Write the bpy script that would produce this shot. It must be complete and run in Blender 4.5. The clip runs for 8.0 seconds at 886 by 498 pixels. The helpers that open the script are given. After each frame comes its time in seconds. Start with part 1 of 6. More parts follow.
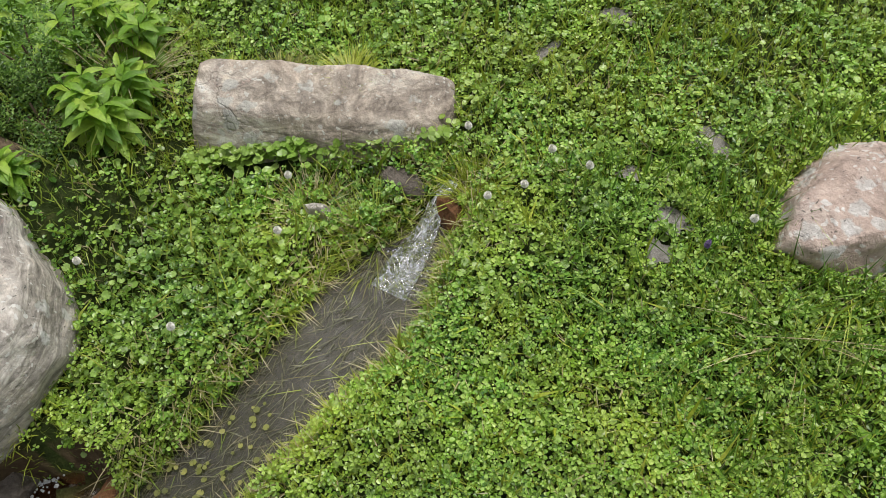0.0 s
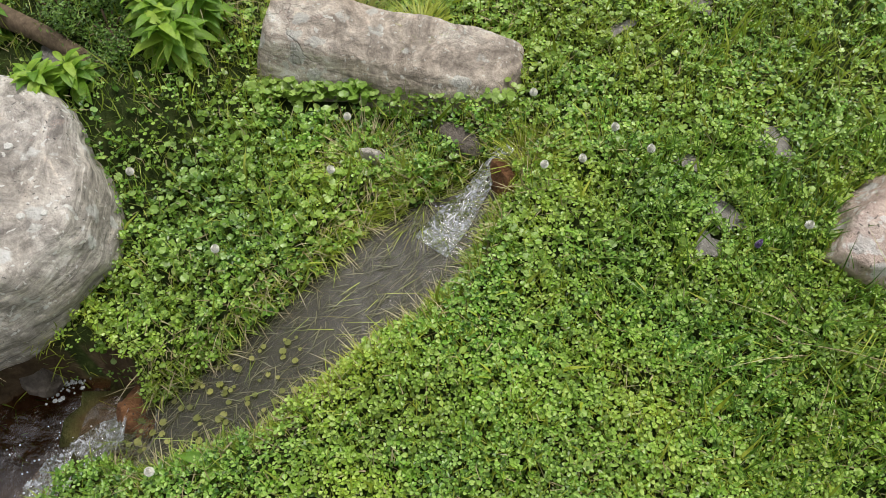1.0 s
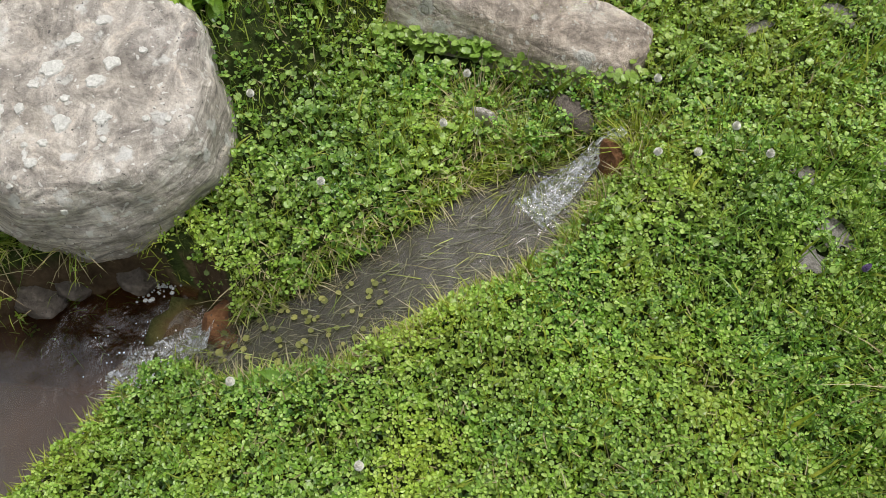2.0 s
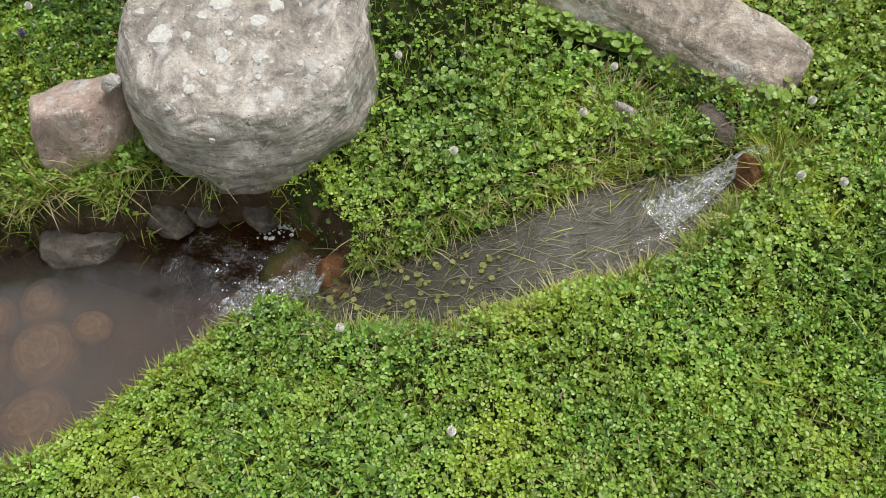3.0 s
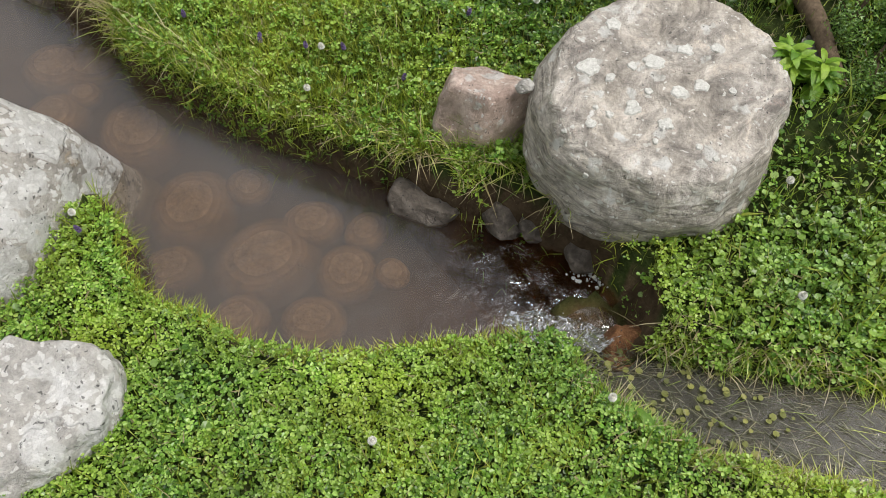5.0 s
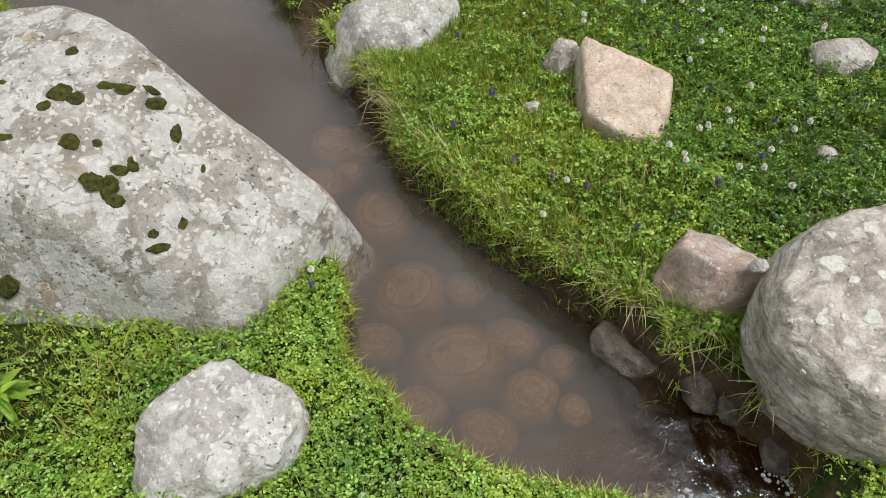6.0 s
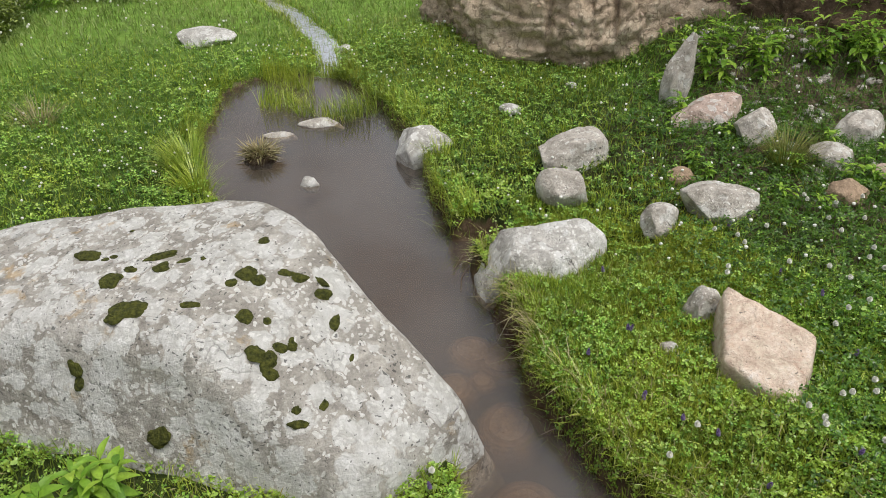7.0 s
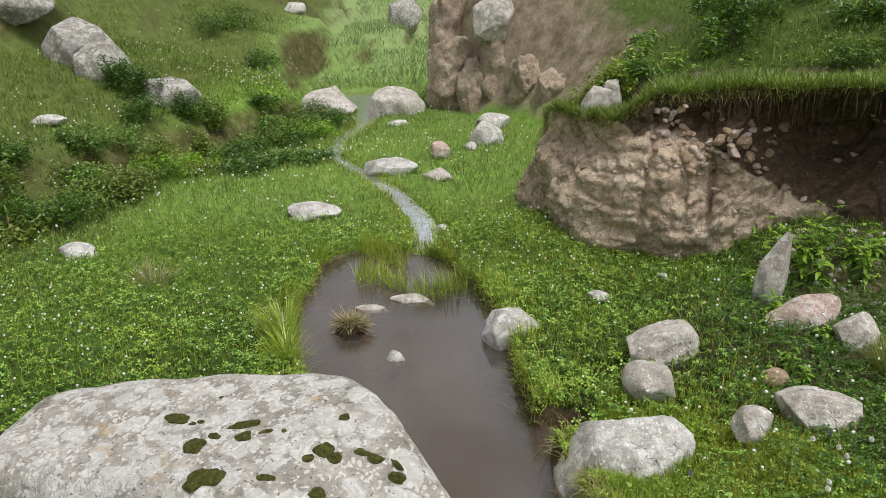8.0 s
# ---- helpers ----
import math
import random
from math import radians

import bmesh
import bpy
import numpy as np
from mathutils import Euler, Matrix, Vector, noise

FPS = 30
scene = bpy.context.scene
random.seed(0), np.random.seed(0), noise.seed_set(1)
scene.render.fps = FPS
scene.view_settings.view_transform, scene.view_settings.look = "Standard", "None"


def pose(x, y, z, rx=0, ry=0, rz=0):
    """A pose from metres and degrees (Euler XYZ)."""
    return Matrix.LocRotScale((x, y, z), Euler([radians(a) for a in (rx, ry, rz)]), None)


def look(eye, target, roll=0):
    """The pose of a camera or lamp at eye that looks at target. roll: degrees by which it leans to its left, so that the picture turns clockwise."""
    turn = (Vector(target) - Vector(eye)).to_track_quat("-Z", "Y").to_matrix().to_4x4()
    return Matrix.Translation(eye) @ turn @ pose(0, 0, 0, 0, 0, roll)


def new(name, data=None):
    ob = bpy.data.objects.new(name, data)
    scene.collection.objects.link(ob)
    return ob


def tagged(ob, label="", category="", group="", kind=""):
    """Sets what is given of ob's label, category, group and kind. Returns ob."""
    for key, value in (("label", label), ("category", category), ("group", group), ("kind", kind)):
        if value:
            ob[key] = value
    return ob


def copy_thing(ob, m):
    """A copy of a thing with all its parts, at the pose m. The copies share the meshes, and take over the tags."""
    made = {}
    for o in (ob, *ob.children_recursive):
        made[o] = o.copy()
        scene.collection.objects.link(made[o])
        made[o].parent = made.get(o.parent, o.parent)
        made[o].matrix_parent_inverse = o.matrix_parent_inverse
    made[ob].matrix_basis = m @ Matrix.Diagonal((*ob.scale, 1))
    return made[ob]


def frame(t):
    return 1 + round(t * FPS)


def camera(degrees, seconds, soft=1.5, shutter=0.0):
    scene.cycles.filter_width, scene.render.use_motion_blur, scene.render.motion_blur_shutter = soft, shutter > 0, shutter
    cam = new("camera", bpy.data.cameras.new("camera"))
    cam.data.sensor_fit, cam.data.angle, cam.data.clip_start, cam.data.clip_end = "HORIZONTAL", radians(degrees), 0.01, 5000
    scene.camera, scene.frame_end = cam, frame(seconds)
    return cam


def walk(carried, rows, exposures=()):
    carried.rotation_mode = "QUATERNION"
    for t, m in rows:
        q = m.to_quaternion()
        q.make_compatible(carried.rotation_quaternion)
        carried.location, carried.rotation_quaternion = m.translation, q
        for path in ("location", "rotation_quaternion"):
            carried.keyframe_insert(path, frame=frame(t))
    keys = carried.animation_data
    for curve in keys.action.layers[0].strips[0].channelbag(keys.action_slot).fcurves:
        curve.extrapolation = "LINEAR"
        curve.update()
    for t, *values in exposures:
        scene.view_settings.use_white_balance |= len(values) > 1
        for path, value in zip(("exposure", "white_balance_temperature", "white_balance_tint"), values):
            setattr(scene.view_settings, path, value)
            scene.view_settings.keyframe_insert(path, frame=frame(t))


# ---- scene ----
cam = camera(60.0, 8.0, soft=0.7)

PATH = [
    (0, (0.244, -0.114, 1.397), (1.357, -0.211, -0.262), -8.2),
    (0.5, (0.24, -0.095, 1.395), (1.324, -0.151, -0.285), -6.1),
    (1, (0.234, -0.055, 1.39), (1.288, -0.101, -0.309), -2.1),
    (1.5, (0.226, -0.02, 1.391), (1.248, -0.005, -0.328), 0.1),
    (1.7, (0.22, -0.004, 1.389), (1.231, 0.04, -0.336), 0.6),
    (2.8, (0.173, 0.076, 1.382), (1.12, 0.328, -0.362), 0.4),
    (3, (0.169, 0.088, 1.386), (1.098, 0.374, -0.362), 0.5),
    (3.5, (0.152, 0.111, 1.386), (1.044, 0.51, -0.359), -0.2),
    (4, (0.127, 0.149, 1.389), (0.974, 0.671, -0.346), 0.8),
    (4.2, (0.119, 0.163, 1.391), (0.948, 0.739, -0.336), 1.4),
    (5.3, (0.056, 0.225, 1.419), (0.661, 1.166, -0.239), 0.5),
    (5.5, (0.052, 0.223, 1.425), (0.587, 1.256, -0.202), -0.2),
    (6, (0.042, 0.199, 1.448), (0.406, 1.487, -0.039), -2.1),
    (6.3, (0.028, 0.181, 1.463), (0.316, 1.616, 0.101), -1.8),
    (6.5, (0.019, 0.163, 1.475), (0.248, 1.68, 0.193), -1.5),
    (7, (0.009, 0.127, 1.505), (0.129, 1.826, 0.456), -1.0),
    (7.2, (0.009, 0.114, 1.513), (0.087, 1.874, 0.566), -0.4),
    (7.5, (0.012, 0.109, 1.526), (0.008, 1.924, 0.686), -0.4),
    (8, (0.023, 0.115, 1.553), (-0.079, 2.006, 0.909), -0.3),
]
walk(cam, [(t, look(eye, target, roll)) for t, eye, target, roll in PATH], [(0, 0.06), (8, 0.06)])

# ---- world, sun ----
world = bpy.data.worlds.new("overcast_sky")
scene.world = world
world.use_nodes = True
wn = world.node_tree
wn.nodes.clear()
sky = wn.nodes.new("ShaderNodeTexSky")
sky.sky_type = "NISHITA"
sky.sun_disc = False
sky.sun_elevation, sky.sun_rotation = radians(69), radians(126)
sky.dust_density, sky.air_density = 4.0, 1.0
hs = wn.nodes.new("ShaderNodeHueSaturation")
hs.inputs["Saturation"].default_value = 0.22
bg = wn.nodes.new("ShaderNodeBackground")
bg.inputs["Strength"].default_value = 0.15
wo = wn.nodes.new("ShaderNodeOutputWorld")
wn.links.new(sky.outputs[0], hs.inputs["Color"])
where = wn.nodes.new("ShaderNodeTexCoord")
clouds = wn.nodes.new("ShaderNodeTexNoise")
clouds.inputs["Scale"].default_value, clouds.inputs["Detail"].default_value, clouds.inputs["Distortion"].default_value = 3.2, 4.0, 0.6
shade = wn.nodes.new("ShaderNodeMapRange")
shade.inputs["From Min"].default_value, shade.inputs["From Max"].default_value = 0.36, 0.64
shade.inputs["To Min"].default_value, shade.inputs["To Max"].default_value = 0.62, 1.42
layer = wn.nodes.new("ShaderNodeVectorMath")
layer.operation = "SCALE"
wn.links.new(where.outputs["Generated"], clouds.inputs["Vector"])
wn.links.new(clouds.outputs["Fac"], shade.inputs["Value"])
wn.links.new(hs.outputs[0], layer.inputs[0])
wn.links.new(shade.outputs[0], layer.inputs["Scale"])
wn.links.new(layer.outputs[0], bg.inputs["Color"])
wn.links.new(bg.outputs[0], wo.inputs[0])

sun = new("sun", bpy.data.lights.new("sun", "SUN"))
sun.data.energy, sun.data.angle, sun.data.color = 1.4, radians(14), (1.0, 0.96, 0.9)
sun.matrix_world = look((0.74, -0.54, 2.4), (0, 0, 0))


# ---- materials ----
class Mat:
    """A node material with short calls for the usual nodes."""

    def __init__(self, name):
        self.m = bpy.data.materials.new(name)
        self.m.use_nodes = True
        self.t = self.m.node_tree
        self.t.nodes.clear()
        self.out = self.t.nodes.new("ShaderNodeOutputMaterial")
        self.pos = self.t.nodes.new("ShaderNodeNewGeometry")

    def node(self, kind, **ins):
        n = self.t.nodes.new(kind)
        for k, v in ins.items():
            self.put(n.inputs[k.replace("_", " ")], v)
        return n

    def put(self, socket, v):
        if isinstance(v, bpy.types.NodeSocket):
            self.t.links.new(v, socket)
        elif isinstance(v, tuple) and len(v) == 3 and socket.type == "RGBA":
            socket.default_value = (*v, 1)
        else:
            socket.default_value = v

    def noise(self, scale, detail=4.0, rough=0.6, where=None, distortion=0.0):
        n = self.node("ShaderNodeTexNoise", Scale=scale, Detail=detail, Roughness=rough, Distortion=distortion)
        self.put(n.inputs["Vector"], where or self.pos.outputs["Position"])
        return n.outputs["Fac"]

    def voronoi(self, scale, feature="F1", where=None, output="Distance"):
        n = self.node("ShaderNodeTexVoronoi", Scale=scale)
        n.feature = feature
        self.put(n.inputs["Vector"], where or self.pos.outputs["Position"])
        return n.outputs[output]

    def ramp(self, fac, stops):
        n = self.t.nodes.new("ShaderNodeValToRGB")
        el = n.color_ramp.elements
        while len(el) < len(stops):
            el.new(0.5)
        for e, (p, c) in zip(el, stops):
            e.position = p
            e.color = (*c, 1) if isinstance(c, tuple) else (c, c, c, 1)
        self.put(n.inputs[0], fac)
        return n.outputs[0]

    def mix(self, fac, a, b, blend="MIX"):
        n = self.t.nodes.new("ShaderNodeMix")
        n.data_type, n.blend_type = "RGBA", blend
        self.put(n.inputs[0], fac)
        self.put(n.inputs[6], a)
        self.put(n.inputs[7], b)
        return n.outputs[2]

    def math(self, op, a, b=0.0):
        n = self.t.nodes.new("ShaderNodeMath")
        n.operation = op
        self.put(n.inputs[0], a)
        self.put(n.inputs[1], b)
        return n.outputs[0]

    def bump(self, height, strength, distance=0.01):
        return self.node("ShaderNodeBump", Height=height, Strength=strength, Distance=distance).outputs[0]

    def finish(self, shader):
        self.t.links.new(shader, self.out.inputs[0])
        return self.m


def rock_material(name, dark, mid, light, lichen=0.3, lichen_colour=(0.62, 0.61, 0.55), grain=1.0, dark_spots=0.2, ochre=0.0, bands=0.0):
    k = Mat(name)
    co = k.node("ShaderNodeTexCoord").outputs["Object"]
    big = k.noise(7 * grain, 5, 0.65, co, 0.6)
    col = k.ramp(big, [(0.28, dark), (0.5, mid), (0.72, light)])
    fine = k.noise(90 * grain, 6, 0.75, co)
    col = k.mix(0.38, col, k.ramp(fine, [(0.3, 0.25), (0.5, 0.55), (0.72, 0.85)]), "OVERLAY")
    if bands:
        mp = k.node("ShaderNodeMapping")
        k.put(mp.inputs["Vector"], co)
        mp.inputs["Scale"].default_value = (3, 5, 26)
        mp.inputs["Rotation"].default_value = (0.25, 0.2, 0)
        b = k.noise(2.2, 6, 0.7, mp.outputs[0], 1.2)
        col = k.mix(bands, col, k.ramp(b, [(0.35, 0.2), (0.5, 0.5), (0.66, 0.9)]), "OVERLAY")
    warped = k.node("ShaderNodeVectorMath")
    warped.operation = "ADD"
    k.put(warped.inputs[0], co)
    wob = k.node("ShaderNodeTexNoise", Scale=30 * grain, Detail=3.0)
    k.put(wob.inputs["Vector"], co)
    sc = k.node("ShaderNodeVectorMath")
    sc.operation = "SCALE"
    k.put(sc.inputs[0], wob.outputs["Color"])
    sc.inputs["Scale"].default_value = 0.05
    k.put(warped.inputs[1], sc.outputs[0])
    if lichen > 0:
        a = k.voronoi(16 * grain, where=warped.outputs[0])
        g = k.noise(5 * grain, 3, 0.6, co)
        m1 = k.math("SUBTRACT", k.math("MULTIPLY", g, 0.62 + lichen), a)
        m1 = k.ramp(m1, [(0.05, 0.0), (0.12, 1.0)])
        col = k.mix(k.math("MULTIPLY", m1, 0.85), col, k.mix(fine, tuple(0.65 * c for c in lichen_colour), lichen_colour))
        a2 = k.voronoi(55 * grain, where=warped.outputs[0])
        m2 = k.ramp(k.math("SUBTRACT", k.math("MULTIPLY", k.noise(9 * grain, 2, 0.5, co), 0.45 + 0.6 * lichen), a2), [(0.02, 0.0), (0.09, 1.0)])
        col = k.mix(k.math("MULTIPLY", m2, 0.8), col, lichen_colour)
    if ochre > 0:
        o = k.ramp(k.noise(8 * grain, 4, 0.6, warped.outputs[0]), [(0.66 - ochre * 0.1, 0.0), (0.74 - ochre * 0.1, 1.0)])
        col = k.mix(k.math("MULTIPLY", o, 0.6), col, (0.42, 0.27, 0.10))
    if dark_spots > 0:
        a3 = k.voronoi(60 * grain, where=warped.outputs[0])
        m3 = k.ramp(k.math("SUBTRACT", k.math("MULTIPLY", k.noise(6 * grain, 3, 0.7, co), 0.25 + dark_spots), a3), [(0.0, 0.0), (0.06, 1.0)])
        col = k.mix(k.math("MULTIPLY", m3, 0.75), col, (0.06, 0.06, 0.055))
    lines_ = k.voronoi(6.5 * grain, "DISTANCE_TO_EDGE", warped.outputs[0])
    where_ = k.ramp(k.noise(4 * grain, 2, 0.5, co), [(0.56, 0.0), (0.64, 1.0)])
    crack = k.math("MULTIPLY", k.ramp(lines_, [(0.0, 1.0), (0.018, 0.0)]), where_)
    col = k.mix(k.math("MULTIPLY", crack, 0.3), col, tuple(0.35 * c for c in dark))
    pits = k.ramp(k.noise(38 * grain, 5, 0.7, co), [(0.34, 0.0), (0.5, 1.0)])
    mott = k.noise(20 * grain, 6, 0.75, co, 0.8)
    col = k.mix(0.45, col, k.ramp(mott, [(0.3, 0.18), (0.5, 0.5), (0.7, 0.85)]), "OVERLAY")
    h = k.math("ADD", k.math("ADD", k.math("MULTIPLY", big, 1.0), k.math("MULTIPLY", mott, 0.7)), k.math("ADD", k.math("MULTIPLY", fine, 0.3), k.math("SUBTRACT", k.math("MULTIPLY", pits, 0.25), k.math("MULTIPLY", crack, 0.3))))
    s = k.node("ShaderNodeBsdfPrincipled", Base_Color=col, Roughness=0.88, Normal=k.bump(h, 0.7, 0.02))
    s.inputs["Specular IOR Level"].default_value = 0.25
    return k.finish(s.outputs[0])


def leaf_material(name, lo, mid, hi, patch=None, rough=0.33, through_light=0.22, patch_scale=2.2):
    k = Mat(name)
    col = k.ramp(k.pos.outputs["Random Per Island"], [(0.0, lo), (0.5, mid), (1.0, hi)])
    if patch:
        p = k.ramp(k.noise(patch_scale, 4, 0.6), [(0.42, 0.0), (0.66, 1.0)])
        col = k.mix(k.math("MULTIPLY", p, 0.5), col, patch)
    tone = k.ramp(k.noise(patch_scale * 0.9, 5, 0.6, None, 0.7), [(0.34, 0.28), (0.5, 0.5), (0.66, 0.70)])
    col = k.mix(0.75, col, tone, "OVERLAY")
    fine = k.noise(260, 3, 0.6)
    col = k.mix(0.35, col, k.ramp(fine, [(0.3, 0.3), (0.7, 0.75)]), "OVERLAY")
    s = k.node("ShaderNodeBsdfPrincipled", Base_Color=col, Roughness=rough)
    s.inputs["Specular IOR Level"].default_value = 0.5
    tr = k.node("ShaderNodeBsdfTranslucent", Color=k.mix(0.5, col, (0.25, 0.42, 0.03)))
    mx = k.node("ShaderNodeMixShader", Fac=through_light)
    k.put(mx.inputs[1], s.outputs[0])
    k.put(mx.inputs[2], tr.outputs[0])
    return k.finish(mx.outputs[0])


def plain_material(name, a, b, scale=30.0, rough=0.7, bump=0.3, distance=0.004):
    k = Mat(name)
    n = k.noise(scale, 5, 0.65)
    s = k.node("ShaderNodeBsdfPrincipled", Base_Color=k.ramp(n, [(0.3, a), (0.7, b)]), Roughness=rough, Normal=k.bump(n, bump, distance))
    s.inputs["Specular IOR Level"].default_value = 0.3
    return k.finish(s.outputs[0])


def earth_material(name, lo, mid, hi, strata=False):
    k = Mat(name)
    big = k.noise(5, 6, 0.65, None, 0.5)
    fine = k.noise(60, 6, 0.75)
    col = k.ramp(big, [(0.3, lo), (0.5, mid), (0.7, hi)])
    col = k.mix(0.5, col, k.ramp(fine, [(0.3, 0.25), (0.7, 0.8)]), "OVERLAY")
    if strata:
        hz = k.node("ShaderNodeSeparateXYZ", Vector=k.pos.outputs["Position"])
        # Lowers the dark band towards the hollow: overhang shade put into the colour.
        hollow_shade = k.math("MULTIPLY", k.math("MAXIMUM", k.math("SUBTRACT", hz.outputs["X"], 1.05), 0.0), 0.45)
        # Mask of the dark topsoil and of the hollow's painted shade.
        soil_and_shade = k.ramp(k.math("ADD", k.math("ADD", hz.outputs["Z"], hollow_shade), k.math("MULTIPLY", k.noise(5, 5), 0.35)), [(0.97, 0.0), (1.06, 1.0)])
        col = k.mix(soil_and_shade, col, k.ramp(k.noise(30, 5, 0.7), [(0.3, (0.05, 0.034, 0.022)), (0.7, (0.15, 0.105, 0.068))]))
    grit = k.ramp(k.voronoi(70), [(0.1, 1.0), (0.2, 0.0)])
    sel = k.ramp(k.noise(25, 2, 0.5), [(0.56, 0.0), (0.62, 1.0)])
    col = k.mix(k.math("MULTIPLY", grit, sel), col, (0.40, 0.34, 0.27))
    bent = k.node("ShaderNodeVectorMath")
    bent.operation = "MULTIPLY_ADD"
    wob = k.node("ShaderNodeTexNoise", Scale=9.0, Detail=4.0)
    k.put(wob.inputs["Vector"], k.pos.outputs["Position"])
    k.put(bent.inputs[0], wob.outputs["Color"])
    bent.inputs[1].default_value = (0.22, 0.22, 0.22)
    k.put(bent.inputs[2], k.pos.outputs["Position"])
    crack = k.ramp(k.voronoi(8, "DISTANCE_TO_EDGE", bent.outputs[0]), [(0.0, 0.0), (0.035, 1.0)])
    hair = k.ramp(k.voronoi(21, "DISTANCE_TO_EDGE", bent.outputs[0]), [(0.0, 0.0), (0.03, 1.0)])
    col = k.mix(k.math("MULTIPLY", k.math("SUBTRACT", 1.0, k.math("MULTIPLY", crack, hair)), 0.55), col, tuple(0.4 * c for c in lo))
    lumps = k.voronoi(28)
    mid_ = k.noise(22, 5, 0.7, None, 0.6)
    col = k.mix(0.4, col, k.ramp(mid_, [(0.3, 0.22), (0.7, 0.82)]), "OVERLAY")
    h = k.math("ADD", k.math("ADD", k.math("MULTIPLY", big, 0.8), k.math("MULTIPLY", mid_, 0.9)), k.math("ADD", k.math("MULTIPLY", fine, 0.4), k.math("SUBTRACT", k.math("MULTIPLY", crack, 0.3), k.math("MULTIPLY", lumps, 0.35))))
    s = k.node("ShaderNodeBsdfPrincipled", Base_Color=col, Roughness=0.95, Normal=k.bump(h, 0.7, 0.025))
    s.inputs["Specular IOR Level"].default_value = 0.1
    return k.finish(s.outputs[0])


def ground_material():
    k = Mat("turf_soil")
    soil = k.ramp(k.noise(30, 6, 0.7), [(0.3, (0.014, 0.020, 0.006)), (0.55, (0.035, 0.052, 0.012)), (0.75, (0.08, 0.085, 0.028))])
    turf = k.ramp(k.noise(14, 8, 0.75), [(0.25, (0.07, 0.12, 0.02)), (0.5, (0.16, 0.28, 0.045)), (0.72, (0.30, 0.42, 0.10))])
    sep = k.node("ShaderNodeSeparateXYZ", Vector=k.pos.outputs["Position"])
    away = k.node("ShaderNodeVectorMath", Vector=k.pos.outputs["Position"])
    away.operation = "DISTANCE"
    away.inputs[1].default_value = (0.5, 1.2, 0.1)
    far = k.node("ShaderNodeMapRange", Value=away.outputs["Value"])
    far.inputs["From Min"].default_value, far.inputs["From Max"].default_value = 1.8, 5.0
    # Turf colour pales with distance from the pond, in place of haze.
    haze_pale = k.node("ShaderNodeMapRange", Value=away.outputs["Value"])
    haze_pale.inputs["From Min"].default_value, haze_pale.inputs["From Max"].default_value = 8.0, 20.0
    turf = k.mix(haze_pale.outputs[0], turf, k.ramp(k.noise(3, 8, 0.75), [(0.3, (0.19, 0.27, 0.09)), (0.7, (0.32, 0.40, 0.18))]))
    hill = k.ramp(k.math("MULTIPLY", k.math("ADD", sep.outputs["X"], k.noise(1.2, 4)), 0.4), [(0.42, 0.0), (0.7, 1.0)])
    left_hill = k.ramp(k.math("SUBTRACT", k.math("MULTIPLY", k.math("ADD", k.math("ADD", sep.outputs["X"], k.math("MULTIPLY", sep.outputs["Y"], 0.10)), k.noise(1.2, 4)), -0.5), 0.2), [(0.45, 0.0), (0.65, 1.0)])
    turf = k.mix(left_hill, turf, k.ramp(k.noise(9, 8, 0.75), [(0.3, (0.06, 0.085, 0.018)), (0.7, (0.17, 0.21, 0.06))]))
    turf = k.mix(hill, turf, k.ramp(k.noise(14, 8, 0.75), [(0.3, (0.04, 0.065, 0.012)), (0.7, (0.13, 0.18, 0.04))]))
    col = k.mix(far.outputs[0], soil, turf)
    nz = k.node("ShaderNodeSeparateXYZ", Vector=k.pos.outputs["Normal"])
    steep = k.ramp(k.math("ADD", nz.outputs["Z"], k.math("MULTIPLY", k.math("SUBTRACT", k.noise(6, 4), 0.5), 0.35)), [(0.55, 1.0), (0.75, 0.0)])
    bankside = k.ramp(k.noise(25, 6, 0.7), [(0.3, (0.045, 0.03, 0.016)), (0.7, (0.13, 0.092, 0.055))])
    scarp = k.ramp(k.noise(5, 8, 0.75), [(0.3, (0.10, 0.075, 0.045)), (0.5, (0.26, 0.21, 0.145)), (0.7, (0.44, 0.37, 0.28))])
    mossy = k.ramp(k.noise(7, 8, 0.75), [(0.3, (0.035, 0.04, 0.012)), (0.5, (0.10, 0.10, 0.035)), (0.7, (0.22, 0.18, 0.10))])
    scarp = k.mix(k.ramp(k.math("ADD", k.math("MULTIPLY", sep.outputs["X"], 0.5), 1.2), [(0.45, 0.0), (0.65, 1.0)]), mossy, scarp)
    col = k.mix(steep, col, k.mix(far.outputs[0], bankside, scarp))
    slope = k.node("ShaderNodeVectorMath", Vector=k.pos.outputs["Position"])
    slope.operation = "DISTANCE"
    slope.inputs[1].default_value = (2.1, 2.9, 0.4)
    bare = k.ramp(k.math("MULTIPLY", k.math("ADD", slope.outputs["Value"], k.math("MULTIPLY", k.noise(5, 4), 0.6)), 0.6), [(0.6, 1.0), (1.0, 0.0)])
    col = k.mix(bare, col, k.ramp(k.noise(22, 6, 0.7), [(0.3, (0.06, 0.045, 0.03)), (0.7, (0.19, 0.15, 0.10))]))
    below = k.node("ShaderNodeMapRange", Value=sep.outputs["Z"])
    below.inputs["From Min"].default_value, below.inputs["From Max"].default_value = 0.015, -0.03
    mud = k.ramp(k.noise(12, 5, 0.6), [(0.3, (0.09, 0.046, 0.02)), (0.7, (0.19, 0.105, 0.052))])
    col = k.mix(below.outputs[0], col, mud)
    h = k.noise(80, 5, 0.7)
    s = k.node("ShaderNodeBsdfPrincipled", Base_Color=col, Roughness=0.95, Normal=k.bump(h, 0.8, 0.01))
    s.inputs["Specular IOR Level"].default_value = 0.15
    return k.finish(s.outputs[0])


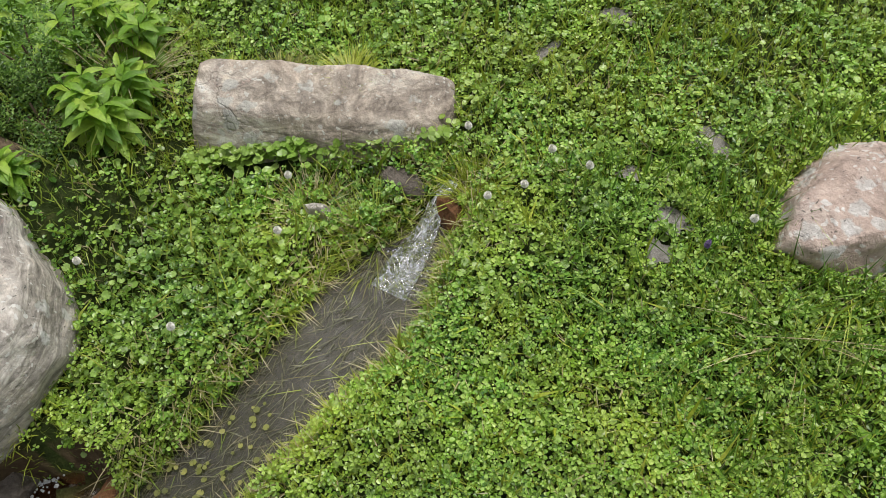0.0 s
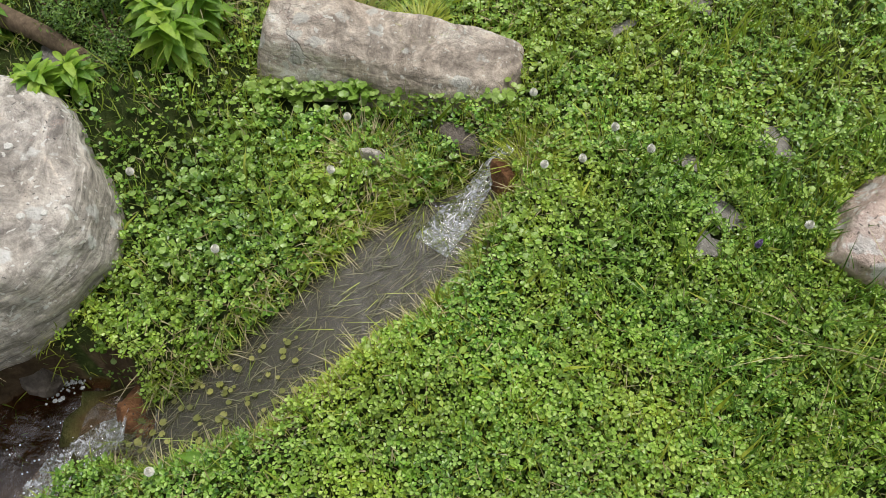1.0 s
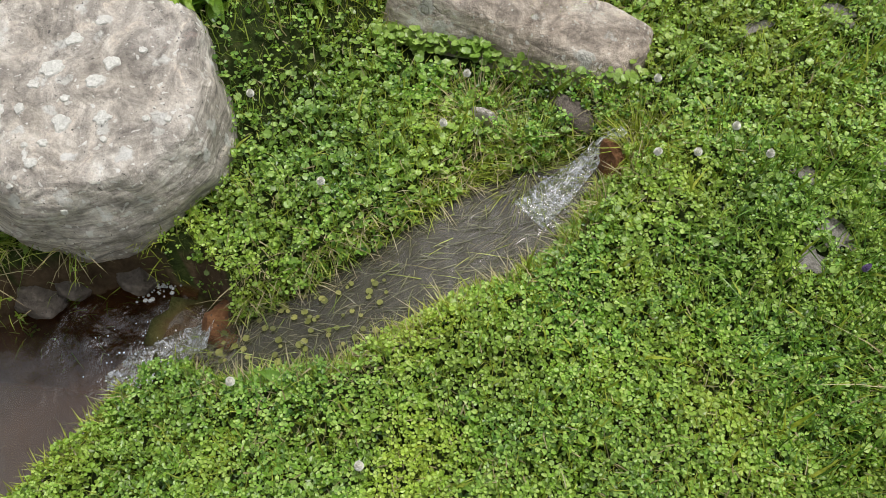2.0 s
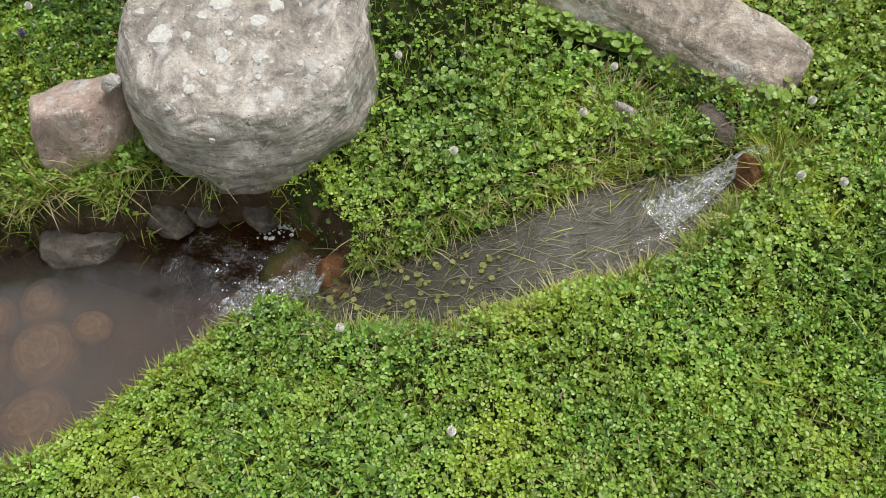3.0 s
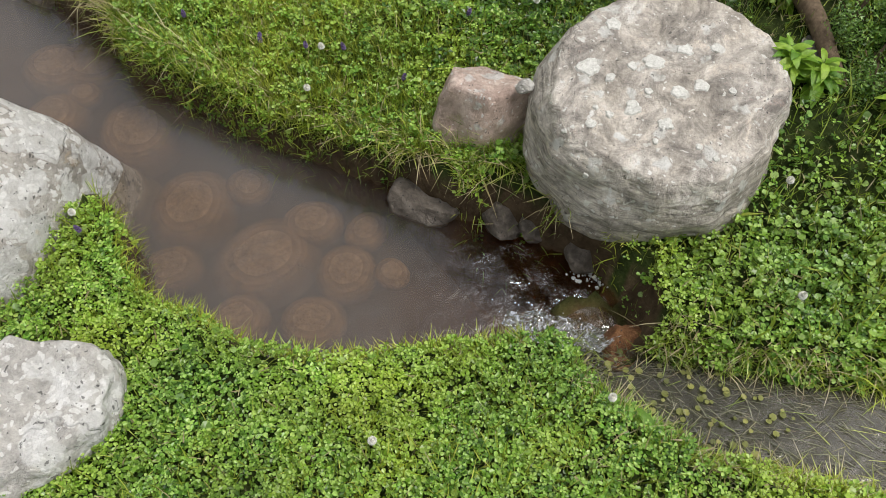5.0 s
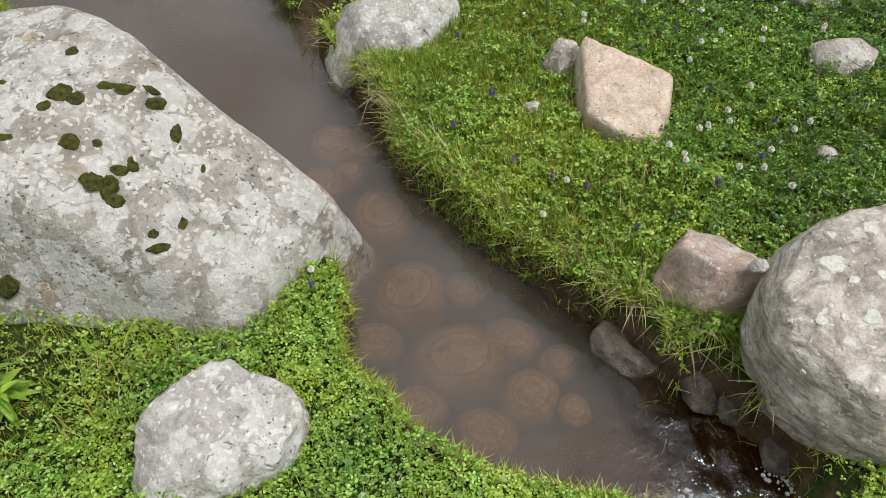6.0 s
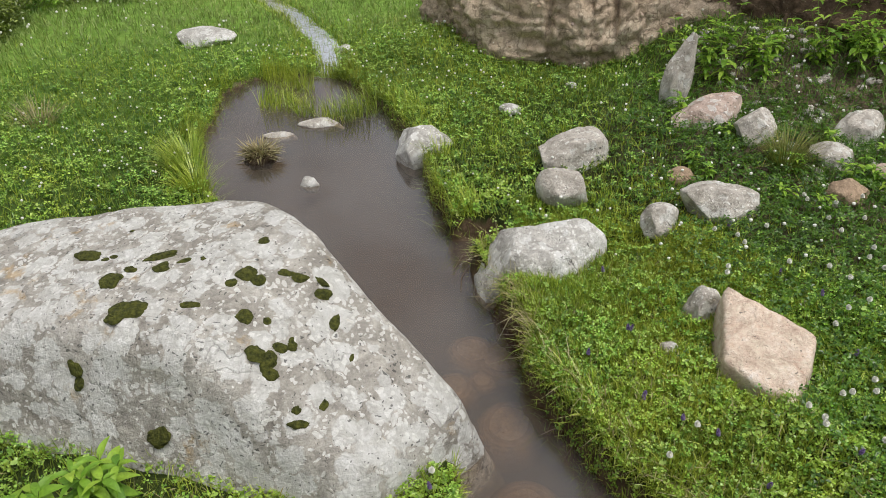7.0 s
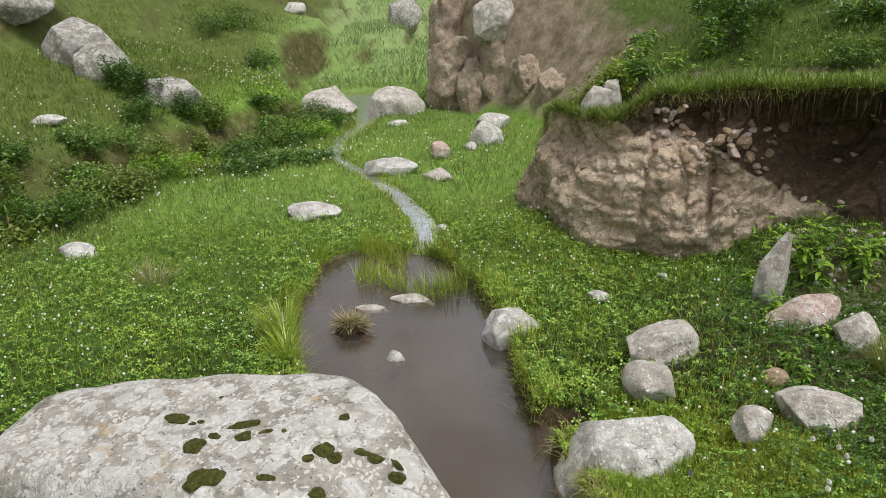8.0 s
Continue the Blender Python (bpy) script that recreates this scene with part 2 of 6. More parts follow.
def water_material(name, murk, density, ripple, ripple_scale, still=False, ior=1.33, rough=0.03):
    k = Mat(name)
    clear = k.node("ShaderNodeBsdfTransparent", Color=(0.84, 0.72, 0.57))
    mud = k.node("ShaderNodeBsdfDiffuse", Color=k.mix(k.noise(3, 3, 0.5), murk, tuple(c * 1.25 for c in murk)))
    thick = k.node("ShaderNodeMapRange", Value=k.noise(2.3, 3, 0.5, None, 0.8))
    thick.inputs["From Min"].default_value, thick.inputs["From Max"].default_value = 0.3, 0.7
    thick.inputs["To Min"].default_value, thick.inputs["To Max"].default_value = density * 0.55, density * 1.35
    fresh = k.node("ShaderNodeVectorMath", Vector=k.pos.outputs["Position"])
    fresh.operation = "DISTANCE"
    fresh.inputs[1].default_value = (0.84, 0.74, 0.0)
    clean = k.ramp(fresh.outputs["Value"], [(0.12, 0.0), (0.5, 0.55), (0.999, 0.70)])
    body = k.node("ShaderNodeMixShader", Fac=k.math("MULTIPLY", thick.outputs[0], clean) if still else thick.outputs[0])
    k.put(body.inputs[1], clear.outputs[0])
    k.put(body.inputs[2], mud.outputs[0])
    h = k.math("ADD", k.noise(ripple_scale, 3, 0.5, None, 0.5), k.math("MULTIPLY", k.noise(ripple_scale * 0.3, 2, 0.5), 0.6))
    if still:
        mouth = k.node("ShaderNodeVectorMath", Vector=k.pos.outputs["Position"])
        mouth.operation = "DISTANCE"
        mouth.inputs[1].default_value = (0.72, 0.67, 0.0)
        stir = k.math("MULTIPLY", k.ramp(mouth.outputs["Value"], [(0.05, 1.0), (0.26, 0.0)]), 14.0)
        h = k.math("ADD", h, k.math("MULTIPLY", k.noise(48, 4, 0.55, None, 0.8), stir))
    nb = k.bump(h, ripple, 0.01)
    gl = k.node("ShaderNodeBsdfGlossy", Color=(1.0, 1.0, 1.0), Roughness=rough, Normal=nb)
    fr = k.node("ShaderNodeFresnel", IOR=ior, Normal=nb)
    mx = k.node("ShaderNodeMixShader", Fac=fr.outputs[0])
    k.put(mx.inputs[1], body.outputs[0])
    k.put(mx.inputs[2], gl.outputs[0])
    shader = mx.outputs[0]
    return k.finish(shader)


M_GROUND = ground_material()
M_POND = water_material("pond_water", (0.125, 0.112, 0.10), 0.50, 0.12, 10, True, 1.75)
M_STREAM = water_material("stream_water", (0.15, 0.14, 0.12), 0.36, 0.35, 26, False, 1.33, 0.10)


def silt_material():
    """Mud hanging in the water, thicker with depth."""
    k = Mat("pond_silt")
    clear = k.node("ShaderNodeBsdfTransparent", Color=(0.94, 0.90, 0.84))
    mud = k.node("ShaderNodeBsdfDiffuse", Color=k.mix(k.noise(3, 3, 0.5), (0.105, 0.09, 0.078), (0.14, 0.12, 0.105)))
    away = k.node("ShaderNodeVectorMath", Vector=k.pos.outputs["Position"])
    away.operation = "DISTANCE"
    away.inputs[1].default_value = (0.84, 0.72, -0.1)
    amount = k.ramp(away.outputs["Value"], [(0.12, 0.0), (0.4, 0.14)])
    mx = k.node("ShaderNodeMixShader", Fac=amount)
    k.put(mx.inputs[1], clear.outputs[0])
    k.put(mx.inputs[2], mud.outputs[0])
    return k.finish(mx.outputs[0])


def white_water_material():
    """Broken running water: clear gloss with streaks of foam."""
    k = Mat("white_water")
    n = k.noise(60, 6, 0.7, None, 1.6)
    foam = k.ramp(n, [(0.49, 0.0), (0.66, 0.85)])
    nb = k.bump(k.noise(75, 4, 0.6, None, 1.2), 1.0, 0.012)
    gl = k.node("ShaderNodeBsdfGlossy", Color=(1.0, 1.0, 1.0), Roughness=0.06, Normal=nb)
    clear = k.node("ShaderNodeBsdfTransparent", Color=(0.9, 0.9, 0.88))
    fr = k.node("ShaderNodeFresnel", IOR=1.5, Normal=nb)
    wet_ = k.node("ShaderNodeMixShader", Fac=fr.outputs[0])
    k.put(wet_.inputs[1], clear.outputs[0])
    k.put(wet_.inputs[2], gl.outputs[0])
    white_ = k.node("ShaderNodeBsdfDiffuse", Color=(0.70, 0.73, 0.76), Normal=nb)
    mx = k.node("ShaderNodeMixShader", Fac=foam)
    k.put(mx.inputs[1], wet_.outputs[0])
    k.put(mx.inputs[2], white_.outputs[0])
    return k.finish(mx.outputs[0])


M_SILT = silt_material()
M_WHITEWATER = white_water_material()
M_SLAB = rock_material("slab_rock", (0.20, 0.16, 0.125), (0.42, 0.36, 0.295), (0.60, 0.54, 0.465), 0.05, bands=0.75, dark_spots=0.0)
M_ROUND = rock_material("round_rock", (0.31, 0.275, 0.23), (0.44, 0.40, 0.35), (0.54, 0.50, 0.45), 0.04, (0.74, 0.73, 0.68), bands=0.8, dark_spots=0.03)
M_BIG = rock_material("lichen_boulder", (0.22, 0.20, 0.17), (0.38, 0.355, 0.315), (0.51, 0.485, 0.445), 0.55, (0.70, 0.69, 0.655), dark_spots=0.13, ochre=0.35)
M_WHITE = rock_material("pale_rock", (0.28, 0.265, 0.24), (0.47, 0.45, 0.415), (0.60, 0.585, 0.55), 0.40, (0.76, 0.75, 0.715), dark_spots=0.08)
M_GREY = rock_material("grey_rock", (0.28, 0.25, 0.21), (0.47, 0.43, 0.38), (0.62, 0.585, 0.535), 0.26, (0.74, 0.72, 0.67), dark_spots=0.08)
M_TERRACE = rock_material("weathered_rock", (0.15, 0.14, 0.12), (0.31, 0.29, 0.26), (0.47, 0.45, 0.41), 0.35, (0.62, 0.61, 0.57), dark_spots=0.15)
M_PEACH = rock_material("peach_rock", (0.44, 0.33, 0.25), (0.68, 0.54, 0.43), (0.80, 0.67, 0.56), 0.0, dark_spots=0.05)
M_PINK = rock_material("pink_rock", (0.34, 0.25, 0.205), (0.50, 0.39, 0.33), (0.62, 0.52, 0.46), 0.22, (0.70, 0.67, 0.63), dark_spots=0.04)
M_ORANGE = rock_material("orange_wet_rock", (0.07, 0.035, 0.018), (0.21, 0.10, 0.045), (0.33, 0.18, 0.09), 0.0, dark_spots=0.1)
M_DARK = rock_material("dark_wet_rock", (0.07, 0.06, 0.05), (0.17, 0.145, 0.12), (0.28, 0.25, 0.215), 0.0, dark_spots=0.1)
M_MUDROCK = rock_material("mud_rock", (0.26, 0.18, 0.12), (0.37, 0.27, 0.185), (0.45, 0.34, 0.24), 0.0, dark_spots=0.0)
M_COBBLE = rock_material("silted_cobble", (0.26, 0.18, 0.115), (0.30, 0.215, 0.14), (0.34, 0.245, 0.165), 0.0, dark_spots=0.0)
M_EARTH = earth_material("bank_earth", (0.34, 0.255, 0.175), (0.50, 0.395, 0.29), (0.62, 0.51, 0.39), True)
M_BUFF = earth_material("buff_earth", (0.27, 0.21, 0.15), (0.40, 0.32, 0.24), (0.50, 0.42, 0.33))
M_SOIL = earth_material("dark_soil", (0.06, 0.04, 0.026), (0.11, 0.078, 0.05), (0.20, 0.15, 0.10))
M_CLOVER = leaf_material("clover_leaf", (0.03, 0.105, 0.010), (0.20, 0.41, 0.042), (0.46, 0.66, 0.16), (0.38, 0.45, 0.035), patch_scale=4.5)
M_ROUNDLEAF = leaf_material("cress_leaf", (0.055, 0.14, 0.016), (0.18, 0.35, 0.05), (0.37, 0.54, 0.15), (0.34, 0.42, 0.06))
M_GRASS = leaf_material("grass_blade", (0.07, 0.13, 0.008), (0.25, 0.37, 0.032), (0.48, 0.54, 0.11), (0.44, 0.43, 0.05))
# Dark green leaf; under the clover its darkness replaces shade between leaves.
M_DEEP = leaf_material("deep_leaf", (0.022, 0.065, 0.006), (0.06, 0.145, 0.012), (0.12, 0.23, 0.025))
M_DRY = leaf_material("dry_blade", (0.25, 0.19, 0.09), (0.40, 0.33, 0.18), (0.52, 0.46, 0.28), None, 0.7, 0.2)
M_OLIVE = leaf_material("olive_blade", (0.10, 0.11, 0.02), (0.20, 0.21, 0.04), (0.32, 0.31, 0.08), None, 0.6, 0.2)
M_DRYWET = leaf_material("wet_straw", (0.06, 0.052, 0.025), (0.12, 0.105, 0.05), (0.22, 0.20, 0.10), None, 0.4, 0.2)
M_MEADOW = leaf_material("shore_grass", (0.09, 0.155, 0.013), (0.28, 0.39, 0.035), (0.54, 0.59, 0.11), (0.50, 0.48, 0.055), patch_scale=1.4)
# Valley grass: greyed a little, some haze put into the colour.
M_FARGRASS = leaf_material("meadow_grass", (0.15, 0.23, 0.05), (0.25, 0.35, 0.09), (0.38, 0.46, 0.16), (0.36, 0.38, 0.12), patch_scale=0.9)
M_LONG = leaf_material("long_blade", (0.05, 0.12, 0.012), (0.12, 0.25, 0.03), (0.26, 0.40, 0.08))
M_HILL = leaf_material("hill_grass", (0.05, 0.10, 0.01), (0.13, 0.21, 0.025), (0.28, 0.35, 0.07), (0.22, 0.23, 0.04), patch_scale=1.1)
# Farthest grass: the pale colour stands in for haze.
M_HAZEGRASS = leaf_material("haze_pale_meadow", (0.20, 0.29, 0.10), (0.29, 0.39, 0.16), (0.39, 0.48, 0.23), (0.34, 0.40, 0.20), patch_scale=0.4)
M_SHRUB = leaf_material("shrub_leaf", (0.13, 0.28, 0.015), (0.26, 0.46, 0.04), (0.42, 0.60, 0.08), None, 0.45, 0.35)
M_MOSS = plain_material("moss", (0.014, 0.019, 0.004), (0.11, 0.115, 0.02), 90, 0.95, 1.0, 0.01)
M_PETAL = plain_material("white_petal", (0.72, 0.71, 0.62), (0.88, 0.87, 0.82), 200, 0.7)
M_PURPLE = plain_material("violet_petal", (0.10, 0.065, 0.16), (0.22, 0.16, 0.31), 150, 0.7)
M_STEM = plain_material("green_stem", (0.10, 0.17, 0.03), (0.18, 0.25, 0.05), 60, 0.6)
M_FOAM = plain_material("foam", (0.55, 0.56, 0.56), (0.85, 0.86, 0.86), 90, 0.35, 0.8, 0.01)


from mathutils.bvhtree import BVHTree

# ---- mesh helpers ----
def part(name, mesh, material, parent=None, label=""):
    """Links a bmesh or a mesh as one mesh object, under parent if there is one."""
    if isinstance(mesh, bmesh.types.BMesh):
        me = bpy.data.meshes.new(name)
        mesh.to_mesh(me)
        mesh.free()
        mesh = me
    if not mesh.materials:
        mesh.materials.append(material)
    ob = new(name, mesh)
    if parent:
        ob.parent = parent
    return tagged(ob, label)


def thing(name, loc, label, category, group="", kind=""):
    """An Empty at the base of a thing, which parents its parts."""
    ob = new(name)
    ob.location = loc
    ob.empty_display_size = 0.05
    return tagged(ob, label, category, group, kind)


def mesh_from(name, verts, faces_by_size, smooth=False):
    """A mesh from vertex rows and a list of face index arrays (one array for each number of corners)."""
    me = bpy.data.meshes.new(name)
    me.vertices.add(len(verts))
    me.vertices.foreach_set("co", np.asarray(verts, np.float32).ravel())
    loops = np.concatenate([f.ravel() for f in faces_by_size])
    sizes = np.concatenate([np.full(len(f), f.shape[1]) for f in faces_by_size])
    starts = np.concatenate([[0], np.cumsum(sizes)[:-1]])
    me.loops.add(len(loops))
    me.loops.foreach_set("vertex_index", loops.astype(np.int32))
    me.polygons.add(len(sizes))
    me.polygons.foreach_set("loop_start", starts.astype(np.int32))
    me.polygons.foreach_set("use_smooth", np.full(len(sizes), smooth))
    me.update(calc_edges=True)
    me.validate()
    return me


def turns(yaw, tilt, way):
    """Rotation matrices: a turn by yaw about z, then a lean by tilt towards the compass way."""
    c, s = np.cos(yaw), np.sin(yaw)
    z = np.zeros_like(yaw)
    rz = np.stack([np.stack([c, -s, z], -1), np.stack([s, c, z], -1), np.stack([z, z, z + 1], -1)], -2)
    ax, ay = -np.sin(way), np.cos(way)
    ct, st = np.cos(tilt), np.sin(tilt)
    k = 1 - ct
    rt = np.stack([np.stack([ct + ax * ax * k, ax * ay * k, ay * st], -1), np.stack([ax * ay * k, ct + ay * ay * k, -ax * st], -1), np.stack([-ay * st, ax * st, ct], -1)], -2)
    return rt @ rz


def many(name, form, places, mats, scales, smooth=False):
    """One mesh of many copies of a small form (vertices, list of faces)."""
    verts, faces = form
    v = np.asarray(verts, float)
    n, k = len(places), len(v)
    scales = np.asarray(scales, float)
    if scales.ndim == 1:
        scales = np.repeat(scales[:, None], 3, 1)
    local = v[None] * scales[:, None, :]
    world_v = np.einsum("nij,nkj->nki", mats, local) + places[:, None, :]
    by = {}
    for f in faces:
        by.setdefault(len(f), []).append(f)
    out = []
    for fs in by.values():
        a = np.array(fs)
        out.append((a[None] + (np.arange(n) * k)[:, None, None]).reshape(-1, a.shape[1]))
    return mesh_from(name, world_v.reshape(-1, 3), out, smooth)


BLADE = ([(-0.5, 0, 0), (0.5, 0, 0), (0.42, 0.12, 0.5), (-0.42, 0.12, 0.5), (0, 0.45, 0.95)], [(0, 1, 2, 3), (3, 2, 4)])


def clover_form():
    v, f = [], []
    for a in (0.0, 2.1, 4.2):
        c, s = math.cos(a), math.sin(a)
        b = len(v)
        for x, y, z in ((0, 0.04, 0), (-0.33, 0.45, 0.10), (-0.31, 0.82, 0.10), (0, 0.90, 0.0), (0.31, 0.82, 0.10), (0.33, 0.45, 0.10)):
            v.append((c * x - s * y, s * x + c * y, z))
        f += [(b, b + 3, b + 2, b + 1), (b, b + 5, b + 4, b + 3)]
    return v, f


CLOVER = clover_form()
SIMPLE = ([(c * x - s_ * y, s_ * x + c * y, z) for c, s_ in ((1.0, 0.0), (-0.505, 0.863), (-0.49, -0.872)) for x, y, z in ((0, 0.04, 0), (-0.36, 0.58, 0.12), (0, 0.95, 0.0), (0.36, 0.58, 0.12))], [(b, b + 3, b + 2, b + 1) for b in (0, 4, 8)])
DISC = ([(0, -0.1, 0.0)] + [(0.5 * math.cos(a), 0.5 * math.sin(a) + 0.1, 0.07 + 0.03 * math.sin(3 * a)) for a in np.linspace(-1.35, math.pi + 1.35, 7)], [(0, 1, 2, 3), (0, 3, 4, 5), (0, 5, 6, 7)])
LEAF = ([(0, 0, 0), (-0.2, 0.3, 0.06), (-0.17, 0.62, 0.05), (0, 1.0, -0.08), (0.17, 0.62, 0.05), (0.2, 0.3, 0.06), (0, 0.5, 0.0)], [(0, 6, 2, 1), (6, 3, 2), (0, 5, 4, 6), (6, 4, 3)])


# ---- the lie of the land ----
POND = [(0.765, 0.565, 0.095), (0.71, 0.70, 0.15), (0.632, 0.797, 0.168), (0.45, 1.005, 0.245), (0.335, 1.2, 0.245), (0.305, 1.47, 0.16), (0.22, 1.72, 0.165), (0.14, 1.98, 0.24), (0.02, 2.35, 0.275), (-0.26, 2.95, 0.44), (-0.35, 3.3, 0.50), (-0.44, 3.8, 0.48), (-0.53, 4.25, 0.38)]
COVE = [(0.15, 2.48, 0.14), (0.32, 2.55, 0.09)]
BROOK = [(-0.37, 4.52, 0.05), (-0.33, 4.75, 0.06), (-0.40, 5.2, 0.05), (-0.66, 5.9, 0.045), (-0.9, 6.35, 0.04), (-1.1, 6.72, 0.05), (-1.42, 7.25, 0.06), (-1.5, 8.1, 0.06), (-1.40, 9.1, 0.07), (-1.45, 10.3, 0.16), (-1.7, 12.0, 0.5)]
RILL = [(1.19, -0.26, 0.025, 0.205), (1.12, -0.17, 0.05, 0.165), (0.99, -0.03, 0.115, 0.15), (0.89, 0.11, 0.095, 0.14), (0.76, 0.28, 0.09, 0.12), (0.69, 0.44, 0.06, 0.095), (0.745, 0.56, 0.05, 0.0)]
BANK = [(4.2, 3.1), (3.2, 3.25), (2.5, 3.5), (1.9, 3.85), (1.6, 4.2), (1.3, 4.38), (1.0, 4.45), (0.8, 4.5), (0.68, 4.75), (0.6, 5.05), (0.52, 5.45), (0.5, 6.0)]
CLIFF = BANK + [(0.95, 6.9), (0.9, 8.2), (-0.2, 9.9), (-0.55, 10.8), (-0.2, 13.0), (0.9, 17.0), (0.0, 24.0), (-1.5, 36.0), (-3.0, 70.0)]


def along(x, y, line):
    """Distance to a line's edge (negative inside its width), and its further values there."""
    best = np.full(np.shape(x), 1e9)
    extra = np.zeros(np.shape(x))
    for a, b in zip(line, line[1:]):
        dx, dy = b[0] - a[0], b[1] - a[1]
        t = np.clip(((x - a[0]) * dx + (y - a[1]) * dy) / (dx * dx + dy * dy), 0, 1)
        r = (a[2] + t * (b[2] - a[2])) if len(a) > 2 else 0.0
        d = np.hypot(x - a[0] - t * dx, y - a[1] - t * dy) - r
        near = d < best
        best = np.where(near, d, best)
        if len(a) > 3:
            extra = np.where(near, a[3] + t * (b[3] - a[3]), extra)
    return best, extra


def behind(x, y, line):
    """Signed distance to an open line: positive on its right-hand side, away from the valley."""
    best, sign = np.full(np.shape(x), 1e9), np.ones(np.shape(x))
    for a, b in zip(line, line[1:]):
        dx, dy = b[0] - a[0], b[1] - a[1]
        t = np.clip(((x - a[0]) * dx + (y - a[1]) * dy) / (dx * dx + dy * dy), 0, 1)
        d = np.hypot(x - a[0] - t * dx, y - a[1] - t * dy)
        cross = dx * (y - a[1]) - dy * (x - a[0])
        near = d < best - 1e-9
        best, sign = np.where(near, d, best), np.where(near, np.where(cross < 0, 1.0, -1.0), sign)
    return best * sign


def step(a, b, v):
    t = np.clip((v - a) / (b - a), 0, 1)
    return t * t * (3 - 2 * t)


KNOBS = [(0.5, 0.6, 0.09), (0.3, 0.75, 0.08), (0.34, 0.4, 0.17), (0.1, 0.0, 0.21), (0.6, 0.3, 0.135), (0.6, -0.4, 0.18), (1.1, -0.45, 0.225), (1.4, -0.4, 0.24), (1.2, 0.1, 0.20), (1.0, 0.35, 0.18), (0.9, 0.52, 0.15), (1.4, 0.6, 0.28), (0.62, 1.4, 0.105), (0.80, 1.12, 0.12), (1.1, 1.4, 0.15), (0.0, 1.3, 0.07), (-0.5, 0.9, 0.12), (0.6, 2.4, 0.09), (1.2, 2.2, 0.175), (0.3, 3.6, 0.06), (-1.4, 3.2, 0.07), (1.4, 3.2, 0.225), (0.4, 4.6, 0.13), (-0.6, 6.0, 0.05), (-1.6, 9.0, 0.02), (-0.65, 4.75, 0.015), (-1.05, 4.2, 0.025), (0.05, 4.4, 0.03)]


def waves(x, y, size, seed=0.0):
    """A cheap smooth unevenness."""
    a, b = x / size + seed, y / size - seed * 0.7
    return (np.sin(a * 1.9 + 1.3 * np.sin(b * 1.1)) + np.sin(b * 2.3 + 1.7 * np.sin(a * 0.9 + 2)) + np.sin((a + b) * 3.1 + 0.5) * 0.5) / 2.5


def bank_crown(x):
    """Height of the turf along the top of the earth bank."""
    return np.interp(x, [0.25, 0.55, 0.80, 0.90, 1.0, 1.4, 2.2, 4.0], [0.76, 0.80, 0.84, 0.94, 1.0, 1.05, 1.12, 1.32])


def land(x, y):
    """Height of the ground."""
    x, y = np.asarray(x, float), np.asarray(y, float)
    top, weight = np.zeros(x.shape), np.zeros(x.shape)
    for kx, ky, kz in KNOBS:
        w = 1 / ((x - kx) ** 2 + (y - ky) ** 2 + 0.02) ** 2
        top, weight = top + w * kz, weight + w
    z = top / weight
    z = z + 0.012 * waves(x, y, 0.22) + 0.008 * waves(x, y, 0.09, 3.0) + 0.03 * waves(x, y, 1.1, 5.0) * step(3, 6, y)
    # the terrace and hill on one side of the valley
    edge = -2.75 + 0.13 * (y - 5.0) + 0.25 * np.sin(y * 0.9) - np.maximum(y - 9, 0) * 0.26
    over = edge - x
    on = step(4.0, 5.5, y)
    z = z + on * (0.34 * step(0, 0.35, over) + 0.24 * np.maximum(over, 0)) + on * 0.5 * step(2.6, 3.1, over + 0.3 * np.sin(y)) + on * 0.1 * np.maximum(over - 3, 0)
    # the earth bank and hill on the other side
    d = behind(x, y, CLIFF)
    wide = 0.14 + 1.0 * step(5.2, 6.2, y) * step(10.4, 9.5, y) + 0.2 * step(9, 10, y)
    back = 0.45 * step(3.3, 1.5, x)
    near_bank = step(5.6, 5.0, y)
    set_back = 0.46 * near_bank
    z = z + step(0.0, 1.0, (d - set_back) / wide) * ((1 - near_bank) * (0.74 + back * 0.2 + 0.6 * step(9, 10.5, y)) + near_bank * np.maximum(bank_crown(x) - z, 0.1)) + np.minimum(np.maximum(d - 0.1 - set_back, 0) * 0.45, 6.0)
    z = z + 0.26 * step(-0.8, 0.05, d) * step(0.5, 0.3, d) * step(5.2, 4.2, y) * step(1.1, 1.7, x)
    z = z + 0.45 * step(0, 0.3, -2.7 + 0.07 * (y - 12) + 0.3 * np.sin(y * 1.3) - x) * step(10.5, 12, y) + 0.5 * step(0, 0.3, -4.6 + 0.05 * (y - 12) + 0.4 * np.sin(y * 0.8) - x) * step(9.5, 11, y)
    # rise that closes the valley; its mist is only put into the ground colour
    z = z + 0.16 * np.maximum(y - 26, 0) + 0.1 * np.maximum(np.abs(x) - 14, 0)
    # water courses
    p = np.minimum(along(x, y, POND)[0], along(x, y, COVE)[0]) + 0.02 * waves(x, y, 0.10, 1.0)
    z = np.where(p < 0.008, -0.24 + (z + 0.24) * step(-0.035, 0.008, p), z)
    b = along(x, y, BROOK)[0] + 0.02 * waves(x, y, 0.2, 2.0)
    z = np.where(b < 0.1, 0.0 + (z - 0.0) * step(-0.06, 0.1, b), z)
    r, level = along(x, y, RILL)
    r = r + 0.012 * waves(x, y, 0.07, 4.0)
    z = np.where(r < 0.05, (level - 0.025) + (np.maximum(z, level + 0.012) - level + 0.025) * step(-0.04, 0.05, r), z)
    return z


